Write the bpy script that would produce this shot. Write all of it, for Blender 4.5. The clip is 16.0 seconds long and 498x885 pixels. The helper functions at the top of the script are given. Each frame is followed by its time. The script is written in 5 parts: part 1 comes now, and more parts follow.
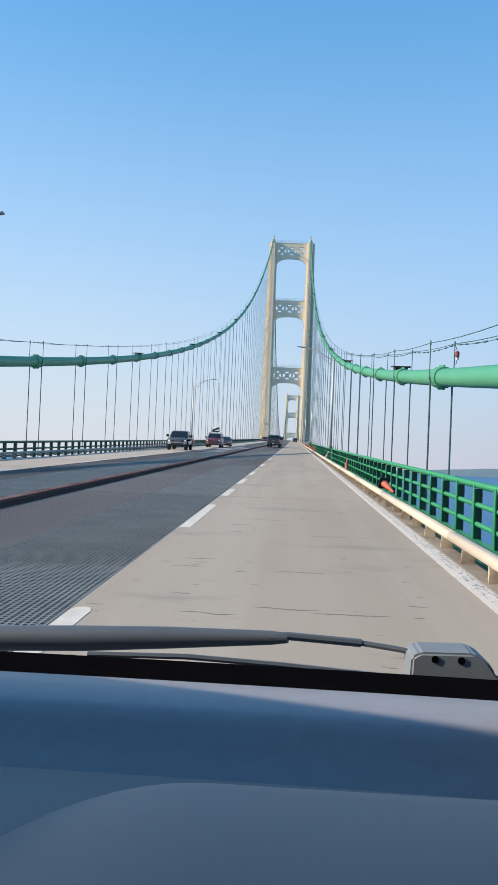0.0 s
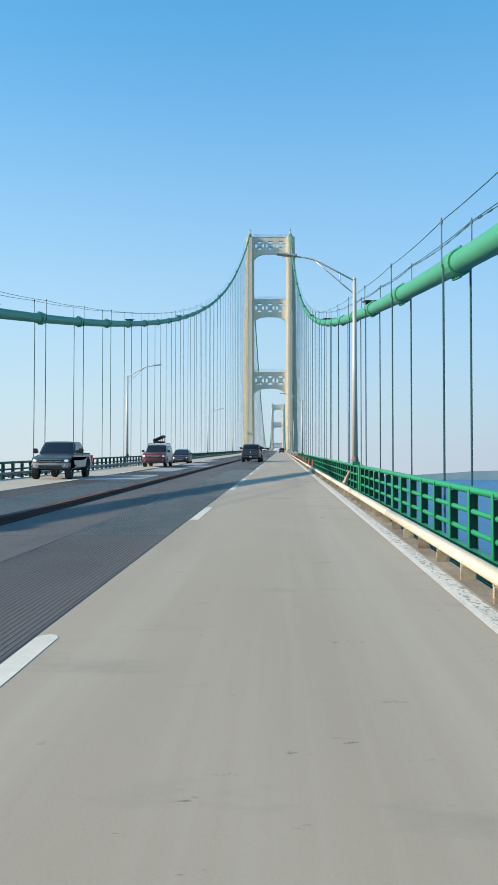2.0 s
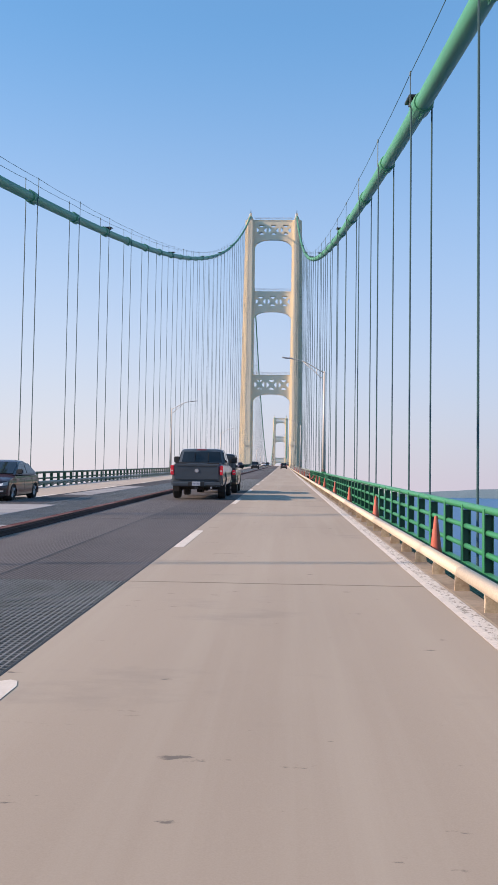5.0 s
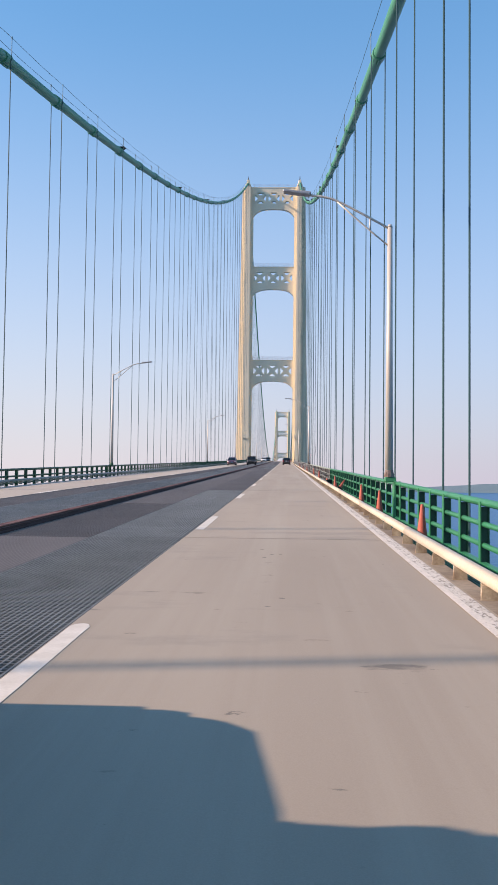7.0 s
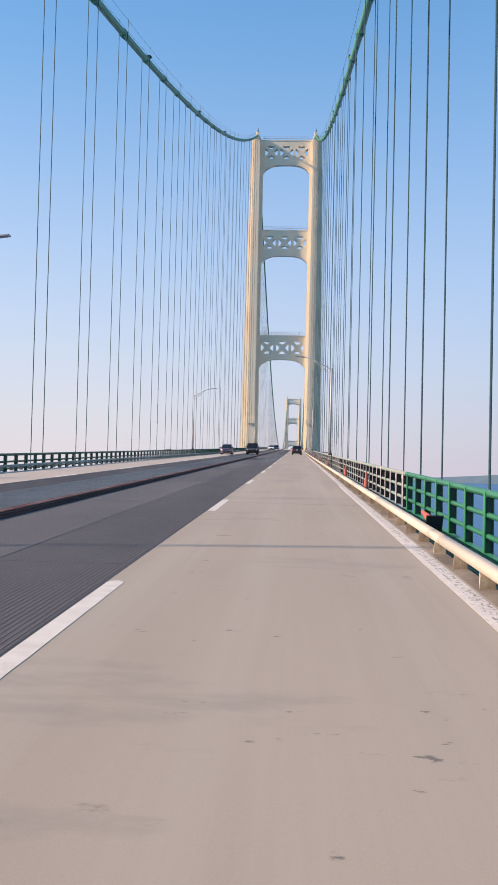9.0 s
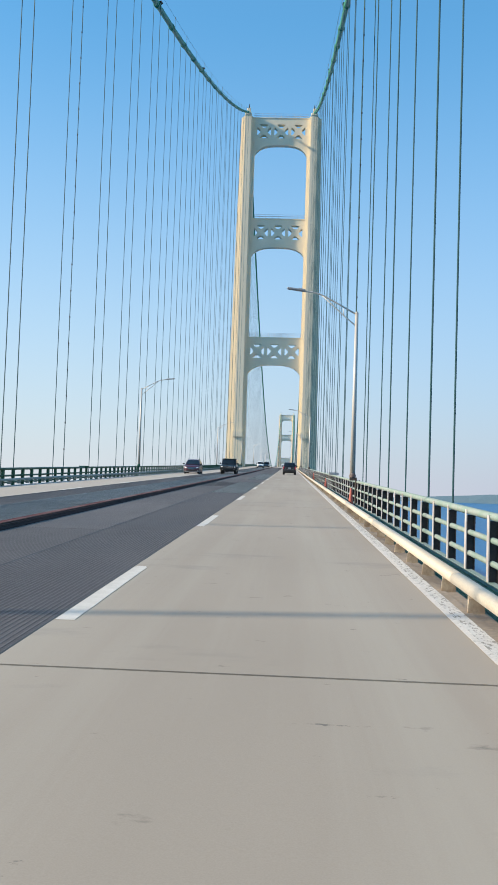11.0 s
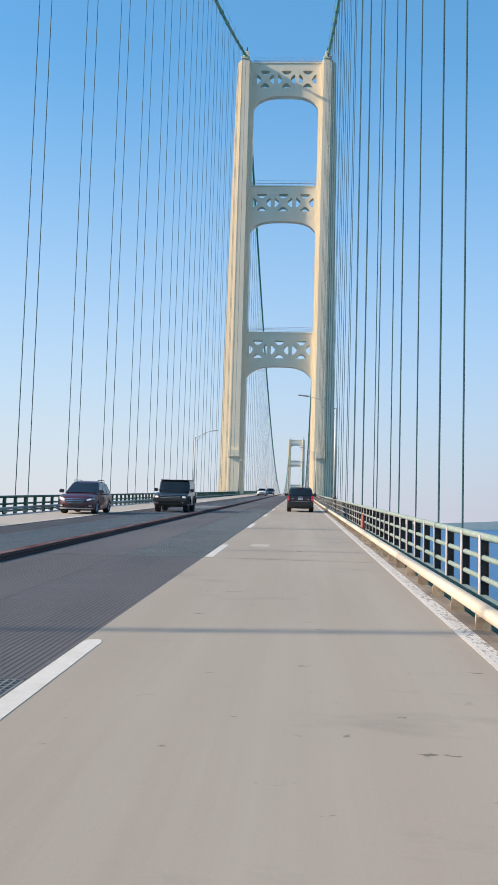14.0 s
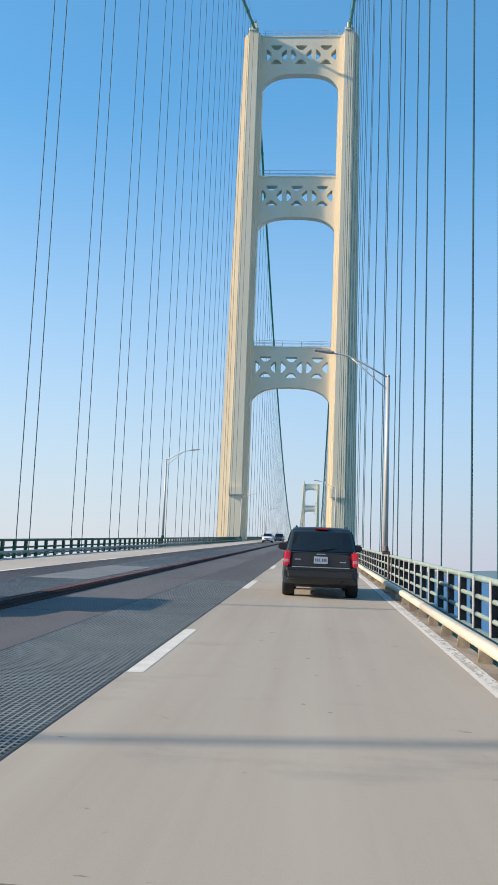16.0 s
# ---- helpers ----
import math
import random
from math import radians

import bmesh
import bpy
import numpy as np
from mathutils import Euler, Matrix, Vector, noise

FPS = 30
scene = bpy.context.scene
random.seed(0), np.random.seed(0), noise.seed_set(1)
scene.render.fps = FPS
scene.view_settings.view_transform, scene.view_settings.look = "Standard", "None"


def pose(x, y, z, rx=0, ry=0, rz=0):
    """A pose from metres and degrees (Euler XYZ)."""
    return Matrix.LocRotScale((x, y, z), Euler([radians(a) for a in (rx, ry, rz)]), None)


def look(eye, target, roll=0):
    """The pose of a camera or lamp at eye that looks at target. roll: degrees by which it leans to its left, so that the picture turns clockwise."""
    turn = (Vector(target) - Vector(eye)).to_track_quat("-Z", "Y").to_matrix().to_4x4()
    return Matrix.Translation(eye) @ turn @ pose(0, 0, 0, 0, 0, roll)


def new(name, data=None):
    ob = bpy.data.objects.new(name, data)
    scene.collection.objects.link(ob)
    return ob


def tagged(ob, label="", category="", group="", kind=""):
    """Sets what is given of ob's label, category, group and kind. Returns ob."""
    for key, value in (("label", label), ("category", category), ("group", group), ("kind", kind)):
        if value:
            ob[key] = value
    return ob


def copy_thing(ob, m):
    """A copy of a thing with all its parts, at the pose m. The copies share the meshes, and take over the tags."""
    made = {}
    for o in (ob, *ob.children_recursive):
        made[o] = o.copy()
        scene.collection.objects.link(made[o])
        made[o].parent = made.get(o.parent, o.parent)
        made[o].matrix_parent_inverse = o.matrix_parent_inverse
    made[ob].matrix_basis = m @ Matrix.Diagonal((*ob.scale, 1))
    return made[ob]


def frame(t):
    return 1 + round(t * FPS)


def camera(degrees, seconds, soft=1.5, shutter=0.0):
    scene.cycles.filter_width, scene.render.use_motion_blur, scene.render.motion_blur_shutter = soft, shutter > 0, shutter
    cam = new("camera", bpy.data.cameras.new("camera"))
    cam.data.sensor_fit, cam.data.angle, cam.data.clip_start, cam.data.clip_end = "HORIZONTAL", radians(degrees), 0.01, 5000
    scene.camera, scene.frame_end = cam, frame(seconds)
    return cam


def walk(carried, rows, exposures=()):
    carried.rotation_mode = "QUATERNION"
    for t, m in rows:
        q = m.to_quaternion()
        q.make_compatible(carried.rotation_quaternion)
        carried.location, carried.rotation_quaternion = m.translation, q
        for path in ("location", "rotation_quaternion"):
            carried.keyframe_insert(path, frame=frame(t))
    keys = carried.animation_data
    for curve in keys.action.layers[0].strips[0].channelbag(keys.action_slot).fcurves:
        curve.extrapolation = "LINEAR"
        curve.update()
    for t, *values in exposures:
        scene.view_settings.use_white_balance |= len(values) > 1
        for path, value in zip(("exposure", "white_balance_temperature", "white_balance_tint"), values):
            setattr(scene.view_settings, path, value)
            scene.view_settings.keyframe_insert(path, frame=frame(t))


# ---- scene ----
from mathutils import geometry

cam = camera(31.6, 16.0, soft=1.5)
GRADE, BOW, EYE = 0.023635, 4.2565e-6, 1.359
TOWER_Y, SPAN = 450.0, 1150.0


def deck(y):
    """Height of the roadway along the bridge: a steady climb to the tower, then the crest of the main span."""
    if y <= TOWER_Y:
        return GRADE * y + BOW * y * y
    slope = GRADE + 2 * BOW * TOWER_Y
    return GRADE * TOWER_Y + BOW * TOWER_Y**2 + slope * (y - TOWER_Y) - slope / SPAN * (y - TOWER_Y) ** 2


def tilt(y):
    return math.degrees(math.atan((deck(y + 0.5) - deck(y - 0.5))))


# seconds, x, y, yaw, pitch, lean
PATH = [
    (0, 5.551, -41.571, 2.932, 1.048, 2.401),
    (0.5, 5.574, -31.557, 2.811, 0.995, 2.130),
    (1, 5.601, -21.536, 2.587, 1.126, 1.524),
    (1.5, 5.633, -11.502, 2.329, 1.381, 0.790),
    (2, 5.674, -1.350, 2.098, 1.830, 0.053),
    (2.5, 5.656, 8.820, 1.789, 2.423, 0.344),
    (3, 5.644, 19.012, 1.625, 3.046, 0.464),
    (3.5, 5.638, 29.007, 1.641, 3.393, 0.617),
    (4, 5.642, 39.016, 1.815, 3.357, 1.136),
    (4.5, 5.656, 49.030, 2.086, 3.014, 1.036),
    (7, 5.622, 99.261, 2.391, 2.482, 0.639),
    (7.5, 5.647, 109.198, 2.587, 2.234, 0.748),
    (8, 5.673, 119.036, 2.766, 2.027, 1.073),
    (8.5, 5.696, 128.764, 2.930, 1.830, 1.324),
    (9, 5.720, 138.363, 3.080, 1.676, 1.338),
    (11.5, 5.829, 185.775, 2.630, 3.191, 1.956),
    (12, 5.790, 195.141, 2.575, 3.509, 1.792),
    (12.5, 5.779, 204.570, 2.531, 3.651, 1.772),
    (13, 5.806, 213.904, 2.618, 3.728, 1.849),
    (13.5, 5.870, 223.149, 2.913, 3.905, 1.767),
    (14, 5.745, 232.308, 3.346, 4.531, 1.644),
    (14.5, 5.667, 241.497, 3.816, 5.520, 1.564),
    (15, 5.630, 250.629, 4.193, 6.538, 1.649),
    (15.5, 5.621, 259.725, 4.379, 7.277, 1.873),
    (16, 5.661, 268.803, 4.398, 7.441, 2.212),
]


def seat(x, y, yaw, pitch, lean):
    eye = Vector((x, y, deck(y) + EYE))
    a, b = radians(yaw), radians(pitch)
    ahead = Vector((-math.sin(a) * math.cos(b), math.cos(a) * math.cos(b), math.sin(b)))
    return look(eye, eye + 2 * ahead, lean)


walk(
    cam,
    [(t, seat(x, y, yaw, pitch, lean)) for t, x, y, yaw, pitch, lean in PATH],
    [(0, 0.75, 6650, 15), (0.45, 0.75, 6420, 6), (2.8, 0.75, 6380, 5), (3.6, 0.75, 6450, 8), (4.2, 0.75, 7250, 28), (9.3, 0.75, 7250, 28), (11.2, 0.75, 6600, 10), (13.5, 0.75, 6600, 11), (14.1, 0.75, 6750, 16), (15.1, 0.75, 6780, 17), (16, 0.75, 6650, 13)],
)

# ---- world and sun ----
SUN = Vector((-2.0, -0.33, 1.0)).normalized()
world = bpy.data.worlds.new("world")
scene.world = world
world.use_nodes = True
wn = world.node_tree
sky = wn.nodes.new("ShaderNodeTexSky")
sky.sky_type = "NISHITA"
sky.sun_disc = False
sky.sun_elevation = math.asin(SUN.z)
sky.sun_rotation = math.atan2(SUN.x, SUN.y)
sky.altitude = 60
sky.air_density, sky.dust_density, sky.ozone_density = 1.0, 0.25, 4.0
wn.nodes["Background"].inputs["Strength"].default_value = 0.14
soft_sky = wn.nodes.new("ShaderNodeGamma")
soft_sky.inputs["Gamma"].default_value = 0.7
wn.links.new(sky.outputs[0], soft_sky.inputs["Color"])
hue = wn.nodes.new("ShaderNodeMix")
hue.data_type, hue.blend_type = "RGBA", "MULTIPLY"
hue.inputs["Factor"].default_value = 1.0
hue.inputs["B"].default_value = (0.6, 1.27, 1.54, 1)
wn.links.new(soft_sky.outputs[0], hue.inputs["A"])
# summer haze, thickest at the horizon all round
way = wn.nodes.new("ShaderNodeTexCoord")
split = wn.nodes.new("ShaderNodeSeparateXYZ")
wn.links.new(way.outputs["Generated"], split.inputs[0])
fall = wn.nodes.new("ShaderNodeMapRange")
fall.inputs["From Min"].default_value, fall.inputs["From Max"].default_value = 0.0, 0.48
fall.inputs["To Min"].default_value, fall.inputs["To Max"].default_value = 1.0, 0.0
wn.links.new(split.outputs["Z"], fall.inputs["Value"])
bend = wn.nodes.new("ShaderNodeMath")
bend.operation = "POWER"
bend.inputs[1].default_value = 1.4
wn.links.new(fall.outputs[0], bend.inputs[0])
# whiter on the sun's side, cooler away from it
side = wn.nodes.new("ShaderNodeMapRange")
side.inputs["From Min"].default_value, side.inputs["From Max"].default_value = -0.25, 0.35
wn.links.new(split.outputs["X"], side.inputs["Value"])
tone = wn.nodes.new("ShaderNodeMix")
tone.data_type = "RGBA"
tone.inputs["A"].default_value = (2.9, 3.12, 3.38, 1)
tone.inputs["B"].default_value = (2.2, 2.45, 3.0, 1)
wn.links.new(side.outputs[0], tone.inputs["Factor"])
haze = wn.nodes.new("ShaderNodeMix")
haze.data_type = "RGBA"
wn.links.new(tone.outputs["Result"], haze.inputs["B"])
wn.links.new(bend.outputs[0], haze.inputs["Factor"])
wn.links.new(hue.outputs["Result"], haze.inputs["A"])
wn.links.new(haze.outputs["Result"], wn.nodes["Background"].inputs["Color"])
sun = new("sun", bpy.data.lights.new("sun", "SUN"))
sun.data.energy, sun.data.angle, sun.data.color = 3.9, radians(0.8), (1.0, 0.86, 0.66)
sun.matrix_world = look((0, 0, 0), -SUN)


# ---- materials ----
def mat(name, color, rough=0.6, metal=0.0, other=None, scale=2.0, amount=0.5, bump=0.0, bump_scale=40.0, detail=6.0, each=0.0, stretch=(1, 1, 1), spec=0.5, grain=0.12):
    """A surface with a base colour, a second colour in large uneven patches, a fine grain and relief."""
    m = bpy.data.materials.new(name)
    m.use_nodes = True
    t = m.node_tree
    n, l = t.nodes, t.links
    b = n["Principled BSDF"]
    b.inputs["Roughness"].default_value = rough
    b.inputs["Metallic"].default_value = metal
    b.inputs["Specular IOR Level"].default_value = spec
    co = n.new("ShaderNodeNewGeometry")
    mp = n.new("ShaderNodeMapping")
    mp.inputs["Scale"].default_value = stretch
    l.new(co.outputs["Position"], mp.inputs["Vector"])
    big = n.new("ShaderNodeTexNoise")
    big.inputs["Scale"].default_value = scale
    big.inputs["Detail"].default_value = detail
    l.new(mp.outputs[0], big.inputs["Vector"])
    ramp = n.new("ShaderNodeMapRange")
    ramp.inputs["From Min"].default_value, ramp.inputs["From Max"].default_value = 0.38, 0.66
    l.new(big.outputs["Fac"], ramp.inputs["Value"])
    mul = n.new("ShaderNodeMath")
    mul.operation = "MULTIPLY"
    mul.inputs[1].default_value = amount
    l.new(ramp.outputs[0], mul.inputs[0])
    mix = n.new("ShaderNodeMix")
    mix.data_type = "RGBA"
    mix.inputs["A"].default_value = (*color, 1)
    mix.inputs["B"].default_value = (*(other or [c * 0.7 for c in color]), 1)
    l.new(mul.outputs[0], mix.inputs["Factor"])
    fine = n.new("ShaderNodeTexNoise")
    fine.inputs["Scale"].default_value = bump_scale
    fine.inputs["Detail"].default_value = 4
    l.new(co.outputs["Position"], fine.inputs["Vector"])
    hsv = n.new("ShaderNodeHueSaturation")
    l.new(mix.outputs["Result"], hsv.inputs["Color"])
    val = n.new("ShaderNodeMapRange")
    val.inputs["To Min"].default_value, val.inputs["To Max"].default_value = 1 - grain, 1 + grain
    val.inputs["From Min"].default_value, val.inputs["From Max"].default_value = 0.3, 0.7
    l.new(fine.outputs["Fac"], val.inputs["Value"])
    last = val.outputs[0]
    if each:
        info = n.new("ShaderNodeObjectInfo")
        own = n.new("ShaderNodeMapRange")
        own.inputs["To Min"].default_value, own.inputs["To Max"].default_value = 1 - each, 1 + each
        l.new(info.outputs["Random"], own.inputs["Value"])
        both = n.new("ShaderNodeMath")
        both.operation = "MULTIPLY"
        l.new(last, both.inputs[0])
        l.new(own.outputs[0], both.inputs[1])
        last = both.outputs[0]
    l.new(last, hsv.inputs["Value"])
    l.new(hsv.outputs[0], b.inputs["Base Color"])
    if bump:
        bp = n.new("ShaderNodeBump")
        bp.inputs["Strength"].default_value = bump
        bp.inputs["Distance"].default_value = 0.02
        l.new(fine.outputs["Fac"], bp.inputs["Height"])
        l.new(bp.outputs[0], b.inputs["Normal"])
    return m


def lit(name, color, strength):
    m = mat(name, color, 0.3)
    b = m.node_tree.nodes["Principled BSDF"]
    b.inputs["Emission Color"].default_value = (*color, 1)
    b.inputs["Emission Strength"].default_value = strength
    return m


def glassy(name, color, rough=0.05):
    m = mat(name, color, rough, 0.0, grain=0.02, amount=0.1, spec=0.5)
    m.node_tree.nodes["Principled BSDF"].inputs["Coat Weight"].default_value = 0.1
    return m


CONCRETE = mat("concrete", (0.36, 0.3, 0.236), 0.85, other=(0.31, 0.256, 0.2), scale=0.35, amount=0.7, bump=0.04, bump_scale=130, stretch=(1.6, 0.35, 1), each=0.03, grain=0.05)


def marks(m, color, scale, stretch, low, high, amount):
    """Lays stains of one colour over a material, where a noise rises past a threshold."""
    t = m.node_tree
    n, l = t.nodes, t.links
    b = n["Principled BSDF"]
    src = b.inputs["Base Color"].links[0].from_socket
    g = n.new("ShaderNodeNewGeometry")
    mp = n.new("ShaderNodeMapping")
    mp.inputs["Scale"].default_value = stretch
    l.new(g.outputs["Position"], mp.inputs["Vector"])
    nz = n.new("ShaderNodeTexNoise")
    nz.inputs["Scale"].default_value, nz.inputs["Detail"].default_value, nz.inputs["Roughness"].default_value = scale, 9, 0.65
    l.new(mp.outputs[0], nz.inputs["Vector"])
    r = n.new("ShaderNodeMapRange")
    r.inputs["From Min"].default_value, r.inputs["From Max"].default_value = low, high
    r.inputs["To Max"].default_value = amount
    l.new(nz.outputs["Fac"], r.inputs["Value"])
    mix = n.new("ShaderNodeMix")
    mix.data_type = "RGBA"
    mix.inputs["B"].default_value = (*color, 1)
    l.new(r.outputs[0], mix.inputs["Factor"])
    l.new(src, mix.inputs["A"])
    l.new(mix.outputs["Result"], b.inputs["Base Color"])


marks(CONCRETE, (0.41, 0.36, 0.29), 1.0, (1.3, 0.012, 1), 0.45, 0.7, 0.55)
marks(CONCRETE, (0.11, 0.1, 0.085), 1.0, (0.9, 2.0, 1), 0.665, 0.72, 0.7)
marks(CONCRETE, (0.1, 0.09, 0.08), 4.5, (0.6, 1.3, 1), 0.665, 0.705, 0.8)
marks(CONCRETE, (0.19, 0.175, 0.155), 0.5, (0.7, 1.5, 1), 0.58, 0.72, 0.5)
KERB = mat("dirty_concrete", (0.3, 0.245, 0.19), 0.9, other=(0.14, 0.105, 0.078), scale=1.6, amount=0.9, bump=0.5, bump_scale=14, stretch=(1, 0.5, 1))
FAR_CONCRETE = mat("far_lane_concrete", (0.44, 0.38, 0.32), 0.85, other=(0.39, 0.335, 0.275), scale=0.3, amount=0.5, stretch=(1.5, 0.3, 1), each=0.05, spec=0.3)
PIT = mat("dark_pit", (0.15, 0.135, 0.118), 0.9, other=(0.23, 0.2, 0.17), scale=8, amount=0.8, bump=0.4, bump_scale=60)
LIGHT_GRATE = mat("grating_steel_light", (0.36, 0.395, 0.385), 0.55, 0.0, other=(0.29, 0.325, 0.32), scale=0.8, amount=0.6, each=0.1, spec=0.25)
STEEL_GRATE = mat("grating_steel", (0.17, 0.18, 0.178), 0.6, 0.0, other=(0.22, 0.23, 0.227), scale=1.2, amount=0.7, each=0.18, spec=0.2)
DARK_GRATE = mat("grating_steel_dark", (0.155, 0.142, 0.138), 0.7, 0.0, other=(0.125, 0.116, 0.112), scale=1.2, amount=0.6, each=0.15, spec=0.2)
DARK_FILL = mat("grating_fill_dark", (0.135, 0.124, 0.122), 0.8, other=(0.092, 0.086, 0.086), scale=0.5, amount=0.8, stretch=(1.4, 0.3, 1), each=0.12, spec=0.15)
FAR_FILL = mat("grating_fill_grey", (0.15, 0.153, 0.155), 0.8, other=(0.11, 0.112, 0.115), scale=0.4, amount=0.8, stretch=(1.2, 0.25, 1), each=0.15, spec=0.2)
GREY_FILL = mat("grating_fill_faded", (0.185, 0.19, 0.19), 0.8, other=(0.14, 0.143, 0.145), scale=0.7, amount=0.8, stretch=(0.4, 2.2, 1), spec=0.2)
LIGHT_FILL = mat("grating_fill_pale", (0.34, 0.34, 0.345), 0.8, other=(0.2, 0.2, 0.21), scale=0.7, amount=0.8, stretch=(0.4, 2.2, 1), spec=0.2)
MORTAR = mat("repair_mortar", (0.46, 0.41, 0.345), 0.85, other=(0.4, 0.35, 0.29), scale=1.5, amount=0.6, bump=0.1, grain=0.05)
STAIN = mat("damp_stain", (0.29, 0.265, 0.225), 0.75, other=(0.34, 0.305, 0.26), scale=2.5, amount=0.8, grain=0.08)
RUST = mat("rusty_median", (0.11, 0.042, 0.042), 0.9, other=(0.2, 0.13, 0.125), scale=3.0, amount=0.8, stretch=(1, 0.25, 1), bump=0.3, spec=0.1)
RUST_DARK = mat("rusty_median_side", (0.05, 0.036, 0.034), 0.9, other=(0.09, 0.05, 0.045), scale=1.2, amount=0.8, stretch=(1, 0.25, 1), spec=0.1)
WHITE_LINE = mat("road_paint_white", (0.66, 0.61, 0.54), 0.75, other=(0.5, 0.45, 0.38), scale=5, amount=0.5, bump=0.04, grain=0.06)
WORN_LINE = mat("road_paint_worn", (0.6, 0.57, 0.53), 0.8, other=(0.5, 0.47, 0.43), scale=2.6, amount=0.6, detail=9)
CLEAN_LINE = mat("road_paint_edge", (0.64, 0.59, 0.53), 0.8, other=(0.53, 0.5, 0.45), scale=2.6, amount=0.6, detail=9)
marks(CLEAN_LINE, (0.27, 0.24, 0.2), 14.0, (1.3, 0.6, 1), 0.58, 0.66, 0.7)
marks(CLEAN_LINE, (0.34, 0.3, 0.25), 1.6, (1.5, 0.5, 1), 0.6, 0.7, 0.5)
marks(WORN_LINE, (0.17, 0.15, 0.125), 20.0, (1.2, 0.45, 1), 0.52, 0.585, 0.8)
marks(WORN_LINE, (0.3, 0.26, 0.21), 2.2, (1.5, 0.5, 1), 0.55, 0.68, 0.7)
GREEN = mat("bridge_green", (0.02, 0.24, 0.105), 0.45, other=(0.025, 0.19, 0.09), scale=1.5, amount=0.5, each=0.06)
# darker copy of the bridge green, with shade put into the colour
GREEN_SHADED = mat("bridge_green_shaded", (0.008, 0.085, 0.045), 0.55, other=(0.015, 0.06, 0.04), scale=3, amount=0.6, each=0.12)
CABLE_GREEN = mat("cable_green", (0.055, 0.285, 0.155), 0.5, other=(0.045, 0.23, 0.13), scale=0.6, amount=0.5)
ROPE_GREEN = mat("suspender_green", (0.022, 0.08, 0.083), 0.6, other=(0.038, 0.092, 0.096), scale=0.4, amount=0.6)
FADED = mat("faded_green_rail", (0.215, 0.295, 0.245), 0.7, other=(0.31, 0.335, 0.31), scale=3, amount=0.8, each=0.08)
FADED_FAR = mat("faded_far_rail", (0.1, 0.17, 0.13), 0.7, other=(0.07, 0.11, 0.09), scale=3, amount=0.8)
PRIMER = mat("primer_brown", (0.05, 0.04, 0.035), 0.75, other=(0.1, 0.065, 0.05), scale=5, amount=0.8, each=0.15)
PRIMER_POLE = mat("weathered_pole", (0.2, 0.17, 0.155), 0.75, other=(0.13, 0.07, 0.055), scale=5, amount=0.8)
PALE_POST = mat("pale_weathered_post", (0.5, 0.47, 0.45), 0.7, other=(0.36, 0.3, 0.27), scale=5, amount=0.7, each=0.12)
YELLOW = mat("cream_yellow_paint", (0.61, 0.53, 0.41), 0.55, other=(0.52, 0.42, 0.31), scale=1.3, amount=0.45, stretch=(1, 0.4, 1), bump=0.1)
YELLOW_RUST = mat("rusted_bracket", (0.5, 0.4, 0.28), 0.75, other=(0.24, 0.14, 0.085), scale=6, amount=0.75, each=0.18)
# the far beam's shaded road side is put into this duller grey green
LEFT_BEAM_SHADED = mat("grey_green_beam_shaded", (0.22, 0.27, 0.25), 0.6, other=(0.16, 0.2, 0.19), scale=1.3, amount=0.6, stretch=(1, 0.4, 1))
IVORY = mat("tower_ivory", (0.8, 0.685, 0.49), 0.6, other=(0.74, 0.605, 0.41), scale=0.16, amount=0.5, stretch=(1, 1, 0.35), grain=0.04, bump_scale=6)
ALU = mat("galvanised_pole", (0.56, 0.52, 0.46), 0.45, 0.15, other=(0.44, 0.4, 0.35), scale=0.8, amount=0.5, grain=0.03)
LED = mat("lamp_head_grey", (0.35, 0.36, 0.37), 0.5, 0.3)
IRON = mat("dark_iron", (0.03, 0.035, 0.035), 0.6, 0.4)
ORANGE = mat("cone_orange", (0.52, 0.1, 0.06), 0.65, other=(0.42, 0.13, 0.1), scale=6, amount=0.6, each=0.12)
RED_TIP = mat("mast_red", (0.3, 0.05, 0.035), 0.7)
PALE_CONE = mat("cone_bleached", (0.62, 0.36, 0.3), 0.7, other=(0.5, 0.2, 0.14), scale=6, amount=0.7)
RUBBER = mat("black_rubber", (0.018, 0.018, 0.02), 0.8)
TYRE = mat("tyre", (0.02, 0.02, 0.021), 0.85)
RIM = mat("rim_alloy", (0.35, 0.36, 0.38), 0.35, 0.8)
DARK_RIM = mat("rim_dark", (0.06, 0.06, 0.065), 0.4, 0.6)
GLASS = glassy("tinted_glass", (0.012, 0.016, 0.02))
PLASTIC = mat("black_plastic", (0.022, 0.023, 0.025), 0.6)
CHROME = mat("chrome", (0.75, 0.76, 0.78), 0.15, 1.0)
PLATE = mat("number_plate_white", (0.46, 0.49, 0.54), 0.5)
PLATE_INK = mat("number_plate_ink", (0.12, 0.15, 0.24), 0.6)
BRAKE = lit("tail_light_red", (0.5, 0.015, 0.03), 0.2)
HIGH_BRAKE = lit("high_brake_red", (0.3, 0.01, 0.02), 0.06)
LENS = mat("clear_lens", (0.6, 0.55, 0.52), 0.2)
PINK_LENS = mat("pink_lens", (0.62, 0.3, 0.33), 0.2)
BADGE = mat("badge_grey", (0.3, 0.31, 0.33), 0.4)
BUMPER_GREY = mat("bumper_grey", (0.034, 0.038, 0.043), 0.5, bump=0.05, bump_scale=600)
HEAD = lit("headlight_white", (0.85, 0.83, 0.8), 0.22)
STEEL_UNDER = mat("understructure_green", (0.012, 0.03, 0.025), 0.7)
